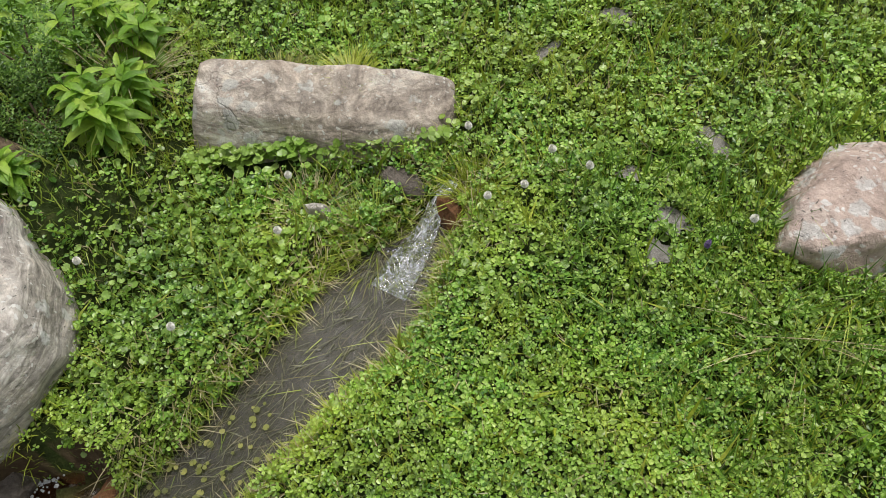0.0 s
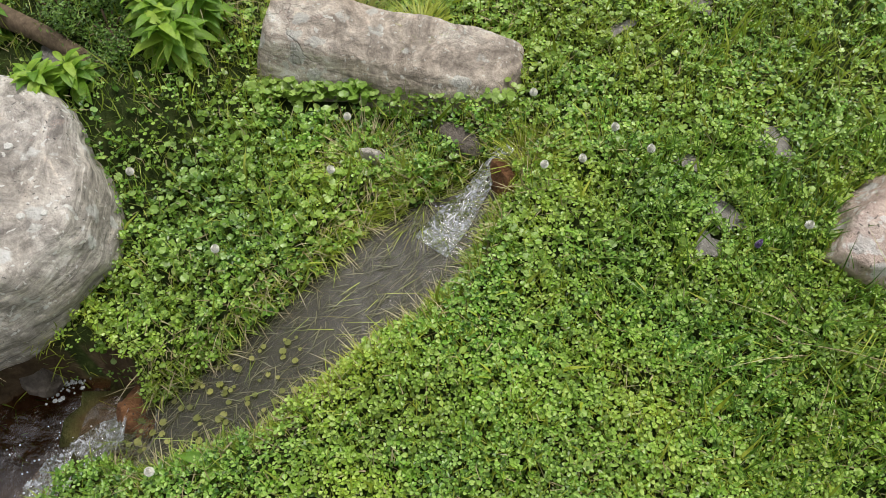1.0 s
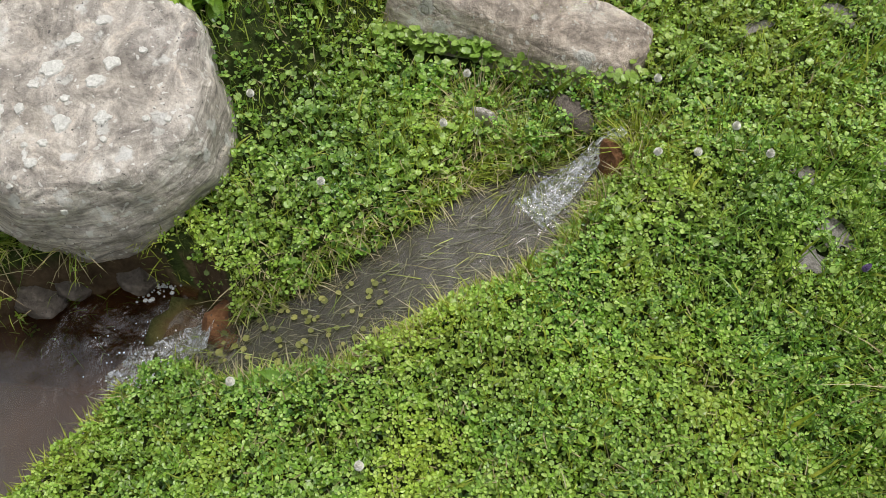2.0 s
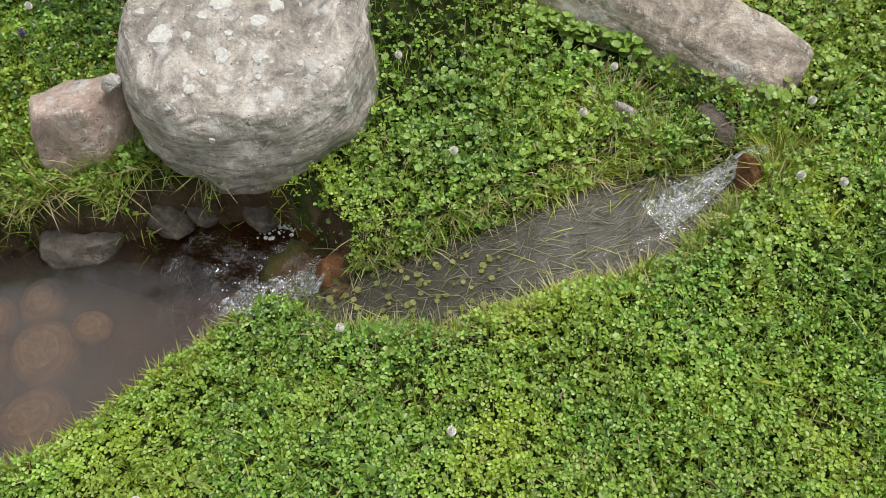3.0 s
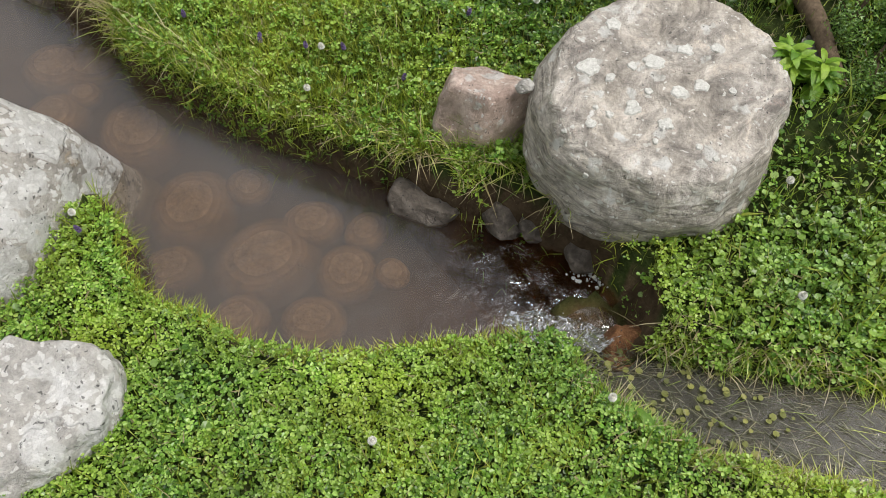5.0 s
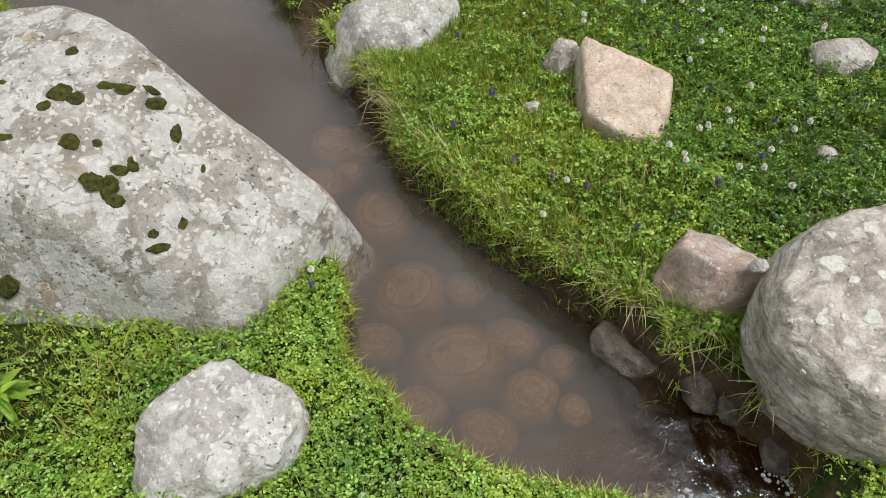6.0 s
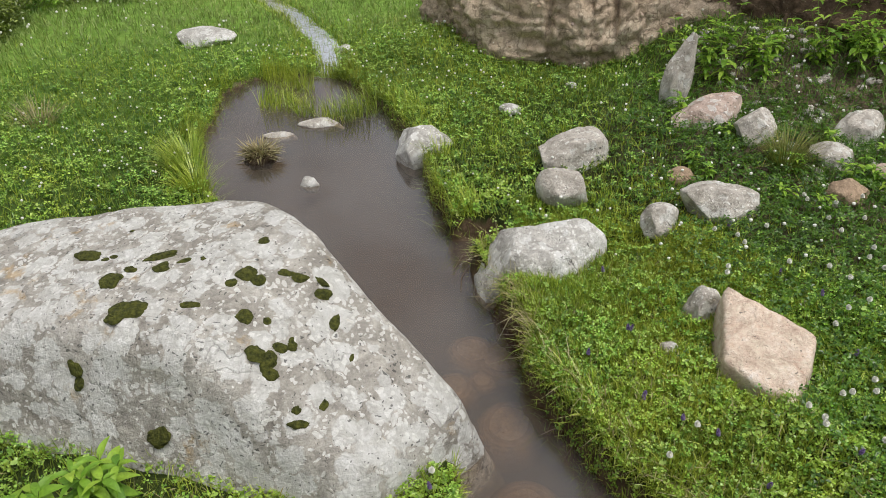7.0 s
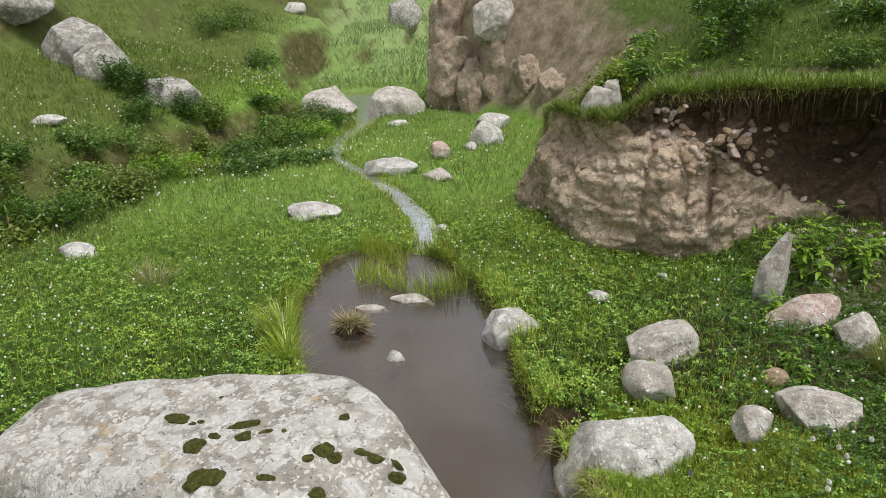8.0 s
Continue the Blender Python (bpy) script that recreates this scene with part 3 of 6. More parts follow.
def spread(lo, hi, fine_lo, fine_hi, fine, grow):
    c = list(np.arange(fine_lo, fine_hi, fine))
    s = fine
    while c[-1] < hi:
        s *= grow
        c.append(c[-1] + s)
    s = fine
    while c[0] > lo:
        s *= grow
        c.insert(0, c[0] - s)
    return np.array(c)


gx = spread(-150, 150, -1.2, 2.2, 0.026, 1.055)
gy = spread(-60, 260, -1.2, 5.0, 0.026, 1.05)
GX, GY = np.meshgrid(gx, gy)
GZ = land(GX, GY)
idx = np.arange(GX.size).reshape(GX.shape)
quads = np.stack([idx[:-1, :-1], idx[:-1, 1:], idx[1:, 1:], idx[1:, :-1]], -1).reshape(-1, 4)
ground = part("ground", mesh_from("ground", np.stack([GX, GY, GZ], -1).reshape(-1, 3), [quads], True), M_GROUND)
tagged(ground, "dark moist soil of a green mountain meadow", "ground", kind="structure")


def sheet(name, x0, x1, y0, y1, stepsize, height, material):
    xs, ys = np.arange(x0, x1, stepsize), np.arange(y0, y1, stepsize)
    X, Y = np.meshgrid(xs, ys)
    i = np.arange(X.size).reshape(X.shape)
    q = np.stack([i[:-1, :-1], i[:-1, 1:], i[1:, 1:], i[1:, :-1]], -1).reshape(-1, 4)
    keep = height(X, Y)
    return part(name, mesh_from(name, np.stack([X, Y, keep], -1).reshape(-1, 3), [q], True), material)


def pond_surface(x, y):
    near = np.exp(-(((x - 0.76) ** 2 + (y - 0.68) ** 2) / 0.035))
    return 0.004 * near * (waves(x, y, 0.014, 2.0) + 1.5 * waves(x, y, 0.03, 7.0)) + 0.0012 * np.exp(-(((x - 0.7) ** 2 + (y - 0.8) ** 2) / 0.12)) * waves(x, y, 0.02, 4.0)


pond = sheet("pond_water", -1.15, 0.95, 0.45, 4.95, 0.016, pond_surface, M_POND)
tagged(pond, "murky brown still pond water mirroring a grey sky", "water", kind="structure")
pond.visible_shadow = False
for depth in (-0.084, -0.090, -0.096, -0.103, -0.111, -0.120):
    silt = sheet("pond_silt", -1.15, 0.95, 0.45, 4.95, 0.3, lambda x, y: np.full(x.shape, depth), M_SILT)
    tagged(silt, "brown silt hanging in the pond water", "water", kind="structure")
    silt.visible_shadow = False


def ribbon(name, line, levels, material, lift=0.0):
    """Water along a line, as wide as its bed and a little more."""
    pts, n = [], 12
    for i in range(len(line) - 1):
        for t in np.linspace(0, 1, n, endpoint=False):
            pts.append([line[i][k] + t * (line[i + 1][k] - line[i][k]) for k in range(3)] + [levels[i] + t * (levels[i + 1] - levels[i])])
    pts = np.array(pts)
    way = np.gradient(pts[:, :2], axis=0)
    way /= np.linalg.norm(way, axis=1)[:, None]
    side = np.stack([-way[:, 1], way[:, 0]], -1)
    rows = []
    for u in np.linspace(-1, 1, 13):
        xy = pts[:, :2] + side * (pts[:, 2:3] + 0.03) * u
        rows.append(np.column_stack([xy, pts[:, 3] + lift + 0.0025 * waves(xy[:, 0], xy[:, 1], 0.02)]))
    v = np.stack(rows, 1)
    i = np.arange(v.shape[0] * 13).reshape(-1, 13)
    q = np.stack([i[:-1, :-1], i[:-1, 1:], i[1:, 1:], i[1:, :-1]], -1).reshape(-1, 4)
    ob = part(name, mesh_from(name, v.reshape(-1, 3), [q], True), material)
    ob.visible_shadow = False
    return ob


rill = ribbon("rill_water", RILL + [(0.765, 0.63, 0.05, -0.002)], [r[3] for r in RILL] + [-0.002], M_STREAM)
tagged(rill, "shallow clear water running over flattened grass", "water", kind="structure")
FALL = [(1.185, -0.235, -0.02, 0.214), (1.155, -0.20, -0.015, 0.200), (1.115, -0.165, -0.008, 0.172), (1.06, -0.115, 0.006, 0.158), (1.0, -0.06, 0.01, 0.150)]
fall = ribbon("white_water", FALL, [q[3] for q in FALL], M_WHITEWATER, 0.007)
tagged(fall, "white broken water below the spring's small fall", "water", kind="structure")
MOUTH = [(0.735, 0.50, 0.0, 0.07), (0.735, 0.56, 0.0, 0.01), (0.70, 0.61, 0.005, 0.001), (0.665, 0.65, 0.008, 0.0), (0.64, 0.70, -0.015, -0.004)]
inflow = ribbon("white_water", MOUTH, [q[3] for q in MOUTH], M_WHITEWATER, 0.004)
tagged(inflow, "white broken water where the rill enters the pond", "water", kind="structure")
brook = ribbon("brook_water", BROOK, [-0.012, 0.02, 0.035, 0.035, 0.035, 0.03, 0.03, 0.025, 0.02, 0.015, 0.01], M_STREAM, 0.006)
tagged(brook, "narrow brook winding away through the meadow", "water", kind="structure")

# ---- rocks ----
FOOT = []


def rock(name, at, half, spin=(0, 0, 0), cuts=(), seed=1, square=2.4, rough=0.05, material=None, label="", category="rock", group="", parent=None, detail=5, layers=0.0, foot=True, faces=(), sharp=13, chips=14):
    """A boulder: a rounded block, cut by planes, roughened at three sizes. Returns the object."""
    bm = bmesh.new()
    bmesh.ops.create_icosphere(bm, subdivisions=detail, radius=1.0)
    off = Vector((seed * 3.17, seed * 1.71, seed * 2.39))
    planes = [(Vector(n).normalized(), d) for n, d in cuts]
    if not faces and chips:
        dice = random.Random(seed)
        planes += [(Vector((dice.gauss(0, 1), dice.gauss(0, 1), dice.gauss(0.2, 0.8))).normalized(), dice.uniform(0.70, 0.93)) for _ in range(chips)]
    size = max(half)
    sides = []
    for n, on in faces:
        n = Vector(n).normalized()
        sides.append((n, max(n.dot(Vector(on) - Vector(at)), 0.02)))
    for v in bm.verts:
        p = v.co.copy()
        if sides:
            r = sum(max(0.0, n.dot(p) / d) ** sharp for n, d in sides) ** (-1 / sharp)
            p = Vector((p.x * r / half[0], p.y * r / half[1], p.z * r / half[2]))
        else:
            p = p / (abs(p.x) ** square + abs(p.y) ** square + abs(p.z) ** square) ** (1 / square)
        for n, d in planes:
            s = p.dot(n) - d
            if s > 0:
                p = p - n * s * 0.94
        w = Vector((p.x * half[0], p.y * half[1], p.z * half[2]))
        u = w / size
        ridge = 1 - 2 * abs(noise.noise(u * 2.6 - off))
        k = noise.noise(u * 1.3 + off) * 0.9 + noise.noise(u * 3.1 + off) * 0.5 + 0.35 * ridge + noise.noise(u * 7.0 + off) * 0.3 + noise.noise(u * 15.0 + off) * 0.16 + noise.noise(u * 31.0 + off) * 0.09
        if layers:
            k += layers * noise.noise(Vector((u.x * 1.5, u.y * 1.5, (u.z + 0.12 * u.x) * 9)) + off)
        v.co = w + w.normalized() * k * rough * size
    for f in bm.faces:
        f.smooth = True
    ob = part(name, bm, material, parent)
    ob.matrix_basis = pose(*at, *spin)
    tagged(ob, label, "" if parent else category, group)
    if foot and not parent:
        FOOT.append((at[0], at[1], half[0] * 0.86, half[1] * 0.86, radians(spin[2])))
    return ob


slab = rock("boulder", (1.42, 0.0, 0.2), (0.27, 0.27, 0.16), seed=3, rough=0.055, material=M_SLAB, label="brown-grey layered block of rock beside the spring", category="boulder", detail=6, layers=0.3, foot=False, faces=[((-0.15, -0.05, 1), (1.45, 0.05, 0.33)), ((0.96, -0.28, 0.1), (1.55, 0.05, 0.3)), ((-0.85, 0.25, 0.40), (1.385, 0.05, 0.285)), ((-0.95, 0.25, 0.12), (1.315, 0.05, 0.2)), ((0.25, 0.96, 0.1), (1.49, 0.265, 0.25)), ((-0.3, -0.95, 0.25), (1.34, -0.275, 0.24)), ((-0.85, -0.6, 0.1), (1.27, -0.2, 0.22)), ((0, 0, -1), (1.4, 0, 0.1))])
slab.location += Vector((-0.03, -0.005, -0.025))
FOOT.append((1.40, 0.0, 0.09, 0.25, 0.27))
round_rock = rock("boulder", (1.11, 0.785, 0.20), (0.28, 0.25, 0.215), (0, 0, 20), [((-0.10, -0.08, 1), 0.66), ((-0.6, -0.5, -0.62), 0.90), ((0.5, 0.85, 0.1), 0.86)], 8, 2.45, 0.06, M_ROUND, "rounded pale grey boulder overhanging the pond", "boulder", detail=6, layers=0.2, foot=False, chips=0)
FOOT.append((1.12, 0.80, 0.17, 0.16, 0.0))
big = rock("boulder", (-0.5, 1.85, 0.12), (0.7, 0.55, 0.42), seed=5, rough=0.03, material=M_BIG, label="large white-lichened boulder with dark moss cushions", category="boulder", detail=6, foot=False, sharp=17, faces=[((0.78, 0.51, 0.35), (-0.074, 1.808, 0.31)), ((-0.12, -0.1, 1), (-0.40, 1.8, 0.482)), ((0.25, -0.47, 0.846), (-0.06, 1.52, 0.28)), ((-0.3, -0.9, 0.3), (-0.55, 1.52, 0.35)), ((0.0, 0.9, 0.42), (-0.6, 2.13, 0.46)), ((-1, 0.1, 0.3), (-1.38, 1.85, 0.3)), ((0.65, -0.75, 0.1), (0.038, 1.40, 0.12)), ((0, 0, -1), (0, 0, -0.25))])
FOOT += [(-0.55, 1.85, 0.62, 0.34, -0.1), (-0.12, 1.5, 0.2, 0.13, 0.6), (-0.13, 1.85, 0.20, 0.52, 0.58)]
low = rock("boulder", (-0.197, 1.05, 0.125), (0.172, 0.16, 0.10), (0, 0, 0), [((0.1, -0.25, 1), 0.78), ((-0.6, 0.8, 0.3), 0.60), ((0.7, 0.7, 0.2), 0.70)], 12, 2.4, 0.10, M_WHITE, "low whitish boulder sunk in the clover", "boulder", detail=6, chips=3)
rock("rock", (0.885, 1.055, 0.09), (0.115, 0.105, 0.195), (8, -8, 20), [((-0.5, -0.6, 0.5), 0.78), ((0.2, 0.1, 1), 0.85)], 14, 2.9, 0.08, M_PINK, "pinkish grey rock beside a larger boulder", chips=4)
rock("rock", (0.91, -0.92, 0.235), (0.145, 0.19, 0.085), (0, 0, 20), [((0, 0, 1), 0.65), ((-1, 0.6, 0.3), 0.65), ((0.8, 0.7, 0.2), 0.7)], 15, 3.0, 0.08, M_PINK, "pink and white crystalline rock in the grass")
rock("rock", (0.97, 1.65, 0.12), (0.15, 0.18, 0.12), seed=16, rough=0.03, material=M_PEACH, label="angular peach-coloured rock lying in the grass", sharp=22, faces=[((-0.15, -0.3, 0.94), (0.98, 1.66, 0.23)), ((0.76, 0.65, 0.1), (1.02, 1.75, 0.18)), ((0.8, -0.6, 0.1), (1.04, 1.55, 0.18)), ((-0.8, -0.55, -0.15), (0.90, 1.55, 0.15)), ((-0.95, 0.3, 0.1), (0.88, 1.75, 0.15)), ((0.1, -0.9, 0.1), (0.95, 1.46, 0.15)), ((0, 0, -1), (1, 1.6, 0.02))])
rock("stone", (0.88, 1.88, 0.15), (0.045, 0.045, 0.09), (0, 14, 10), [((0, -1, 0.2), 0.7)], 17, 2.8, 0.07, M_GREY, "small upright grey stone", "stone")
rock("stone", (0.75, 1.75, 0.13), (0.026, 0.026, 0.03), (0, 0, 10), (), 18, 2.4, 0.07, M_GREY, "small grey stone half hidden in grass", "stone", detail=3)
rock("rock", (0.50, 2.31, 0.075), (0.245, 0.165, 0.165), (0, -6, 12), [((0.2, -0.4, 1), 0.7), ((0.6, -0.8, 0.3), 0.75), ((-0.9, 0.1, 0.5), 0.72)], 19, 2.8, 0.06, M_WHITE, "white lichened rock at the water's edge")
rock("rock", (0.66, 2.72, 0.15), (0.10, 0.10, 0.095), (0, 0, 30), (), 20, 2.4, 0.05, M_GREY, "round grey rock at the pond's bank")
rock("rock", (0.755, 3.0, 0.145), (0.16, 0.12, 0.13), (0, -6, 20), [((0, 0, 1), 0.75)], 21, 2.4, 0.05, M_GREY, "rounded grey rock behind a smaller one")
rock("rock", (0.16, 3.38, 0.05), (0.125, 0.14, 0.12), (0, 10, -20), [((0.3, -0.6, 0.7), 0.7), ((-0.8, -0.3, 0.4), 0.75)], 22, 2.7, 0.06, M_WHITE, "whitish rock jutting into the pond")
rock("rock", (1.155, 2.43, 0.205), (0.155, 0.10, 0.085), (0, 8, -14), [((0, 0, 1), 0.75)], 23, 2.5, 0.06, M_GREY, "flattish grey rock on the sloping grass")
rock("stone", (0.92, 2.37, 0.185), (0.075, 0.06, 0.06), (0, 0, 12), (), 24, 2.4, 0.06, M_GREY, "rounded grey stone in the grass", "stone", detail=4)
rock("rock", (1.29, 3.34, 0.33), (0.066, 0.06, 0.23), (0, 10, 10), [((0, -1, 0.1), 0.7)], 25, 2.6, 0.05, M_GREY, "upright grey slab leaning below the earth bank")
rock("rock", (1.36, 3.1, 0.27), (0.16, 0.09, 0.075), (0, -12, 10), [((0, 0, 1), 0.7)], 26, 2.7, 0.06, M_PINK, "pinkish flat rock below the earth bank")
rock("rock", (1.49, 2.93, 0.265), (0.095, 0.08, 0.085), (0, 0, 10), (), 27, 2.5, 0.06, M_GREY, "brownish rounded rock above a grass tuft")
STONES = [
    ("stone", -1.17, 5.26, 0.20, 0.14, 0.075, "pale flat stone in the meadow", M_WHITE), ("stone", -0.78, 6.55, 0.25, 0.16, 0.09, "pale flat stone beside the brook", M_WHITE),
    ("stone", -0.36, 6.42, 0.13, 0.12, 0.08, "grey stone in the meadow", M_GREY), ("stone", -0.38, 7.15, 0.10, 0.10, 0.11, "pinkish white stone in the meadow", M_PINK),
    ("rock", 0.06, 7.8, 0.19, 0.15, 0.16, "whitish rock in the meadow", M_WHITE), ("rock", 0.12, 9.0, 0.22, 0.16, 0.12, "whitish flat rock in the meadow", M_WHITE),
    ("boulder", -2.0, 10.05, 0.42, 0.34, 0.26, "grey boulder beside the brook's pool", M_GREY), ("boulder", -1.12, 10.1, 0.42, 0.30, 0.24, "broad flat-topped grey boulder beside the brook", M_GREY),
    ("stone", -1.0, 9.2, 0.14, 0.1, 0.05, "small pale stone by the brook", M_WHITE), ("stone", -2.42, 4.38, 0.13, 0.09, 0.05, "pale flat stone among clover", M_WHITE),
    ("boulder", -4.05, 7.85, 0.36, 0.28, 0.34, "weathered grey boulder on the terrace", M_TERRACE), ("boulder", -3.72, 7.65, 0.26, 0.24, 0.28, "weathered grey boulder on the terrace", M_TERRACE), ("boulder", -3.05, 7.45, 0.34, 0.2, 0.17, "weathered grey boulder on the terrace", M_TERRACE), ("boulder", -4.75, 8.0, 0.42, 0.28, 0.24, "weathered grey boulder on the terrace", M_TERRACE),
    ("rock", -3.9, 16.4, 0.25, 0.2, 0.16, "pale rock in the far meadow", M_WHITE), ("boulder", -2.35, 23.5, 0.55, 0.5, 0.62, "tall grey boulder in the far meadow", M_TERRACE),
    ("stone", -3.45, 6.1, 0.15, 0.1, 0.05, "flat pale stone at the terrace edge", M_WHITE), ("stone", -0.1, 7.5, 0.07, 0.06, 0.06, "small pale stone in the meadow", M_WHITE), ("stone", -0.25, 5.0, 0.05, 0.04, 0.03, "small pale stone in the grass", M_WHITE),
    ("stone", 0.62, 3.75, 0.06, 0.05, 0.03, "small pale stone in the grass", M_WHITE), ("stone", 0.96, 3.9, 0.03, 0.03, 0.02, "small pale stone in the grass", M_WHITE),
    ("rock", 1.62, 2.45, 0.08, 0.07, 0.06, "brown rock half buried in the slope", M_MUDROCK), ("stone", 1.12, 2.72, 0.06, 0.05, 0.04, "brown stone half buried in the grass", M_MUDROCK),
    ("rock", 1.72, 2.75, 0.10, 0.08, 0.06, "grey rock on the bare slope", M_GREY), ("stone", 1.86, 2.6, 0.05, 0.04, 0.04, "pale stone on the bare slope", M_PINK), ("rock", 1.95, 2.95, 0.14, 0.08, 0.08, "grey rock on the bare slope", M_GREY),
    ("rock", 1.62, 1.62, 0.09, 0.07, 0.06, "grey rock half buried in the clover", M_GREY), ("rock", 1.72, 1.95, 0.12, 0.08, 0.08, "grey rock on the rising slope", M_GREY), ("stone", 1.35, 1.30, 0.035, 0.03, 0.03, "small grey stone in clover", M_GREY),
]
for i, (n, x, y, a, b, c, words, m) in enumerate(STONES):
    rock(n, (x, y, float(land(x, y)) + c * 0.35), (a, b, c), (0, random.uniform(-8, 8), random.uniform(-25, 25)), [((random.uniform(-0.5, 0.5), -0.4, 1), 0.72), ((random.uniform(-1, 1), -0.8, 0.3), 0.8)], 40 + i, 2.6, 0.06, m, words, n, detail=4)
for x, y, z, a, b, c, m, words in ((0.905, 0.965, 0.285, 0.02, 0.018, 0.014, M_WHITE, "tiny white stone lying between two boulders"), (-0.35, 3.16, 0.0, 0.045, 0.03, 0.035, M_WHITE, "small white stone standing out of the pond"), (-0.34, 3.84, -0.005, 0.12, 0.05, 0.035, M_GREY, "flat grey stone damming the pond"), (-0.54, 3.72, -0.01, 0.09, 0.04, 0.025, M_GREY, "flat wet grey stone damming the pond"), (0.44, 2.62, 0.01, 0.05, 0.05, 0.06, M_GREY, "wet grey stone at the pond's edge")):
    rock("stone", (x, y, z), (a, b, c), (0, 6, random.uniform(-20, 20)), [((0.2, -0.5, 0.8), 0.75)], int(x * 100) % 37 + 3, 2.6, 0.08, m, words, "stone", detail=4, foot=False)
rock("stone", (1.215, -0.135, 0.208), (0.06, 0.027, 0.026), (0, 8, 48), [((0, 0, 1), 0.7)], 61, 2.8, 0.06, M_DARK, "dark wet flat stone over the spring", "stone")
rock("stone", (1.135, -0.215, 0.185), (0.05, 0.028, 0.045), (0, 25, 10), [((-0.3, -0.3, 0.9), 0.7)], 62, 2.6, 0.08, M_ORANGE, "orange-brown wet stone in the spring", "stone")
rock("stone", (1.105, -0.12, 0.145), (0.018, 0.016, 0.024), (0, 10, 10), (), 63, 2.6, 0.1, M_DARK, "small dark stone in the running water", "stone", detail=4)
rock("stone", (1.19, 0.04, 0.205), (0.035, 0.02, 0.03), (0, 10, 60), (), 64, 2.6, 0.1, M_GREY, "small buff stone under dry grass", "stone", detail=4)
rock("stone", (0.77, 0.49, 0.035), (0.06, 0.045, 0.045), (0, -15, -35), [((0, -0.5, 1), 0.7)], 65, 2.6, 0.09, M_ORANGE, "wet brown stone at the mouth of the rill", "stone")
rock("stone", (0.69, 1.02, 0.01), (0.085, 0.05, 0.045), (0, 0, -55), [((0, 0, 1), 0.6)], 66, 2.6, 0.09, M_DARK, "flat wet grey stone under the grassy bank", "stone")
for x, y, a in ((0.80, 0.88, 0.06), (0.84, 0.82, 0.05), (0.865, 0.70, 0.05)):
    rock("stone", (x, y, 0.02), (a, a * 0.8, a * 0.9), (0, 0, a * 900), [((-0.5, -0.5, 0.5), 0.7)], int(a * 3000) % 91, 2.6, 0.09, M_DARK if a > 0.04 else M_MUDROCK, "dark wet stone under the overhanging boulder", "stone", detail=4)
SUNK = [(0.353, 1.195, 0.108), (0.477, 1.042, 0.066), (0.555, 0.973, 0.036), (0.348, 0.985, 0.062), (0.214, 1.088, 0.064), (0.294, 1.427, 0.10), (0.43, 1.39, 0.05), (0.493, 1.206, 0.062), (0.579, 1.105, 0.047), (0.306, 1.727, 0.105), (0.239, 2.068, 0.09), (0.17, 1.30, 0.06), (0.15, 1.90, 0.08), (0.33, 2.02, 0.11)]
dice = random.Random(5)
for _ in range(30):
    x, y, a = dice.uniform(-0.8, 0.6), dice.uniform(0.95, 2.1), dice.uniform(0.04, 0.10)
    if along(np.array(x), np.array(y), POND)[0] < -a * 0.6 and all(math.hypot(x - q[0], y - q[1]) > 0.8 * (a + q[2]) for q in SUNK):
        SUNK.append((x, y, a))
for i, (x, y, a) in enumerate(SUNK):
    rock("cobble", (x, y, -0.083 - a * 0.5), (a * 1.2, a * 1.05, a * 0.55), (0, 0, i * 47), (), 70 + i, 2.2, 0.018, M_COBBLE, "rounded mud-covered cobble under murky water", "stone", "cobbles on the pond's bed", detail=4, foot=False, chips=0)

# ---- moss on the big boulder ----
bm_big = bmesh.new()
bm_big.from_mesh(big.data)
bm_big.faces.ensure_lookup_table()
VCO = np.array([v.co for v in bm_big.verts]) + np.array(big.location)
bm_big.free()


def top_of(x, y):
    """The height of the big boulder's upper side at a place."""
    d = np.hypot(VCO[:, 0] - x, VCO[:, 1] - y)
    near = np.where((VCO[:, 2] > 0.08) & (d < 0.04))[0]
    w = 1 / (d[near] ** 2 + 1e-5)
    return float((VCO[near, 2] * w).sum() / w.sum())


def cushion(x, y, a, b, spin):
    bm = bmesh.new()
    bmesh.ops.create_icosphere(bm, subdivisions=4, radius=1.0)
    for v in bm.verts:
        k = 1 + 0.4 * noise.noise(v.co * 1.3 + Vector((x * 9, y * 9, 0))) + 0.12 * noise.noise(v.co * 9 + Vector((x * 20, 3, y)))
        v.co = Vector((v.co.x * a * k, v.co.y * b * k, v.co.z * min(a, b) * 0.45 * k))
    ob = part("moss_cushion", bm, M_MOSS)
    z0, zx, zy = top_of(x, y), top_of(x + 0.04, y), top_of(x, y + 0.04)
    ob.matrix_basis = pose(x, y, z0 - 0.002, math.degrees(math.atan2(zy - z0, 0.04)) * 0.8, -math.degrees(math.atan2(zx - z0, 0.04)) * 0.8, spin)
    tagged(ob, "dark green moss cushion growing on a boulder", "moss", "moss cushions on the boulder")


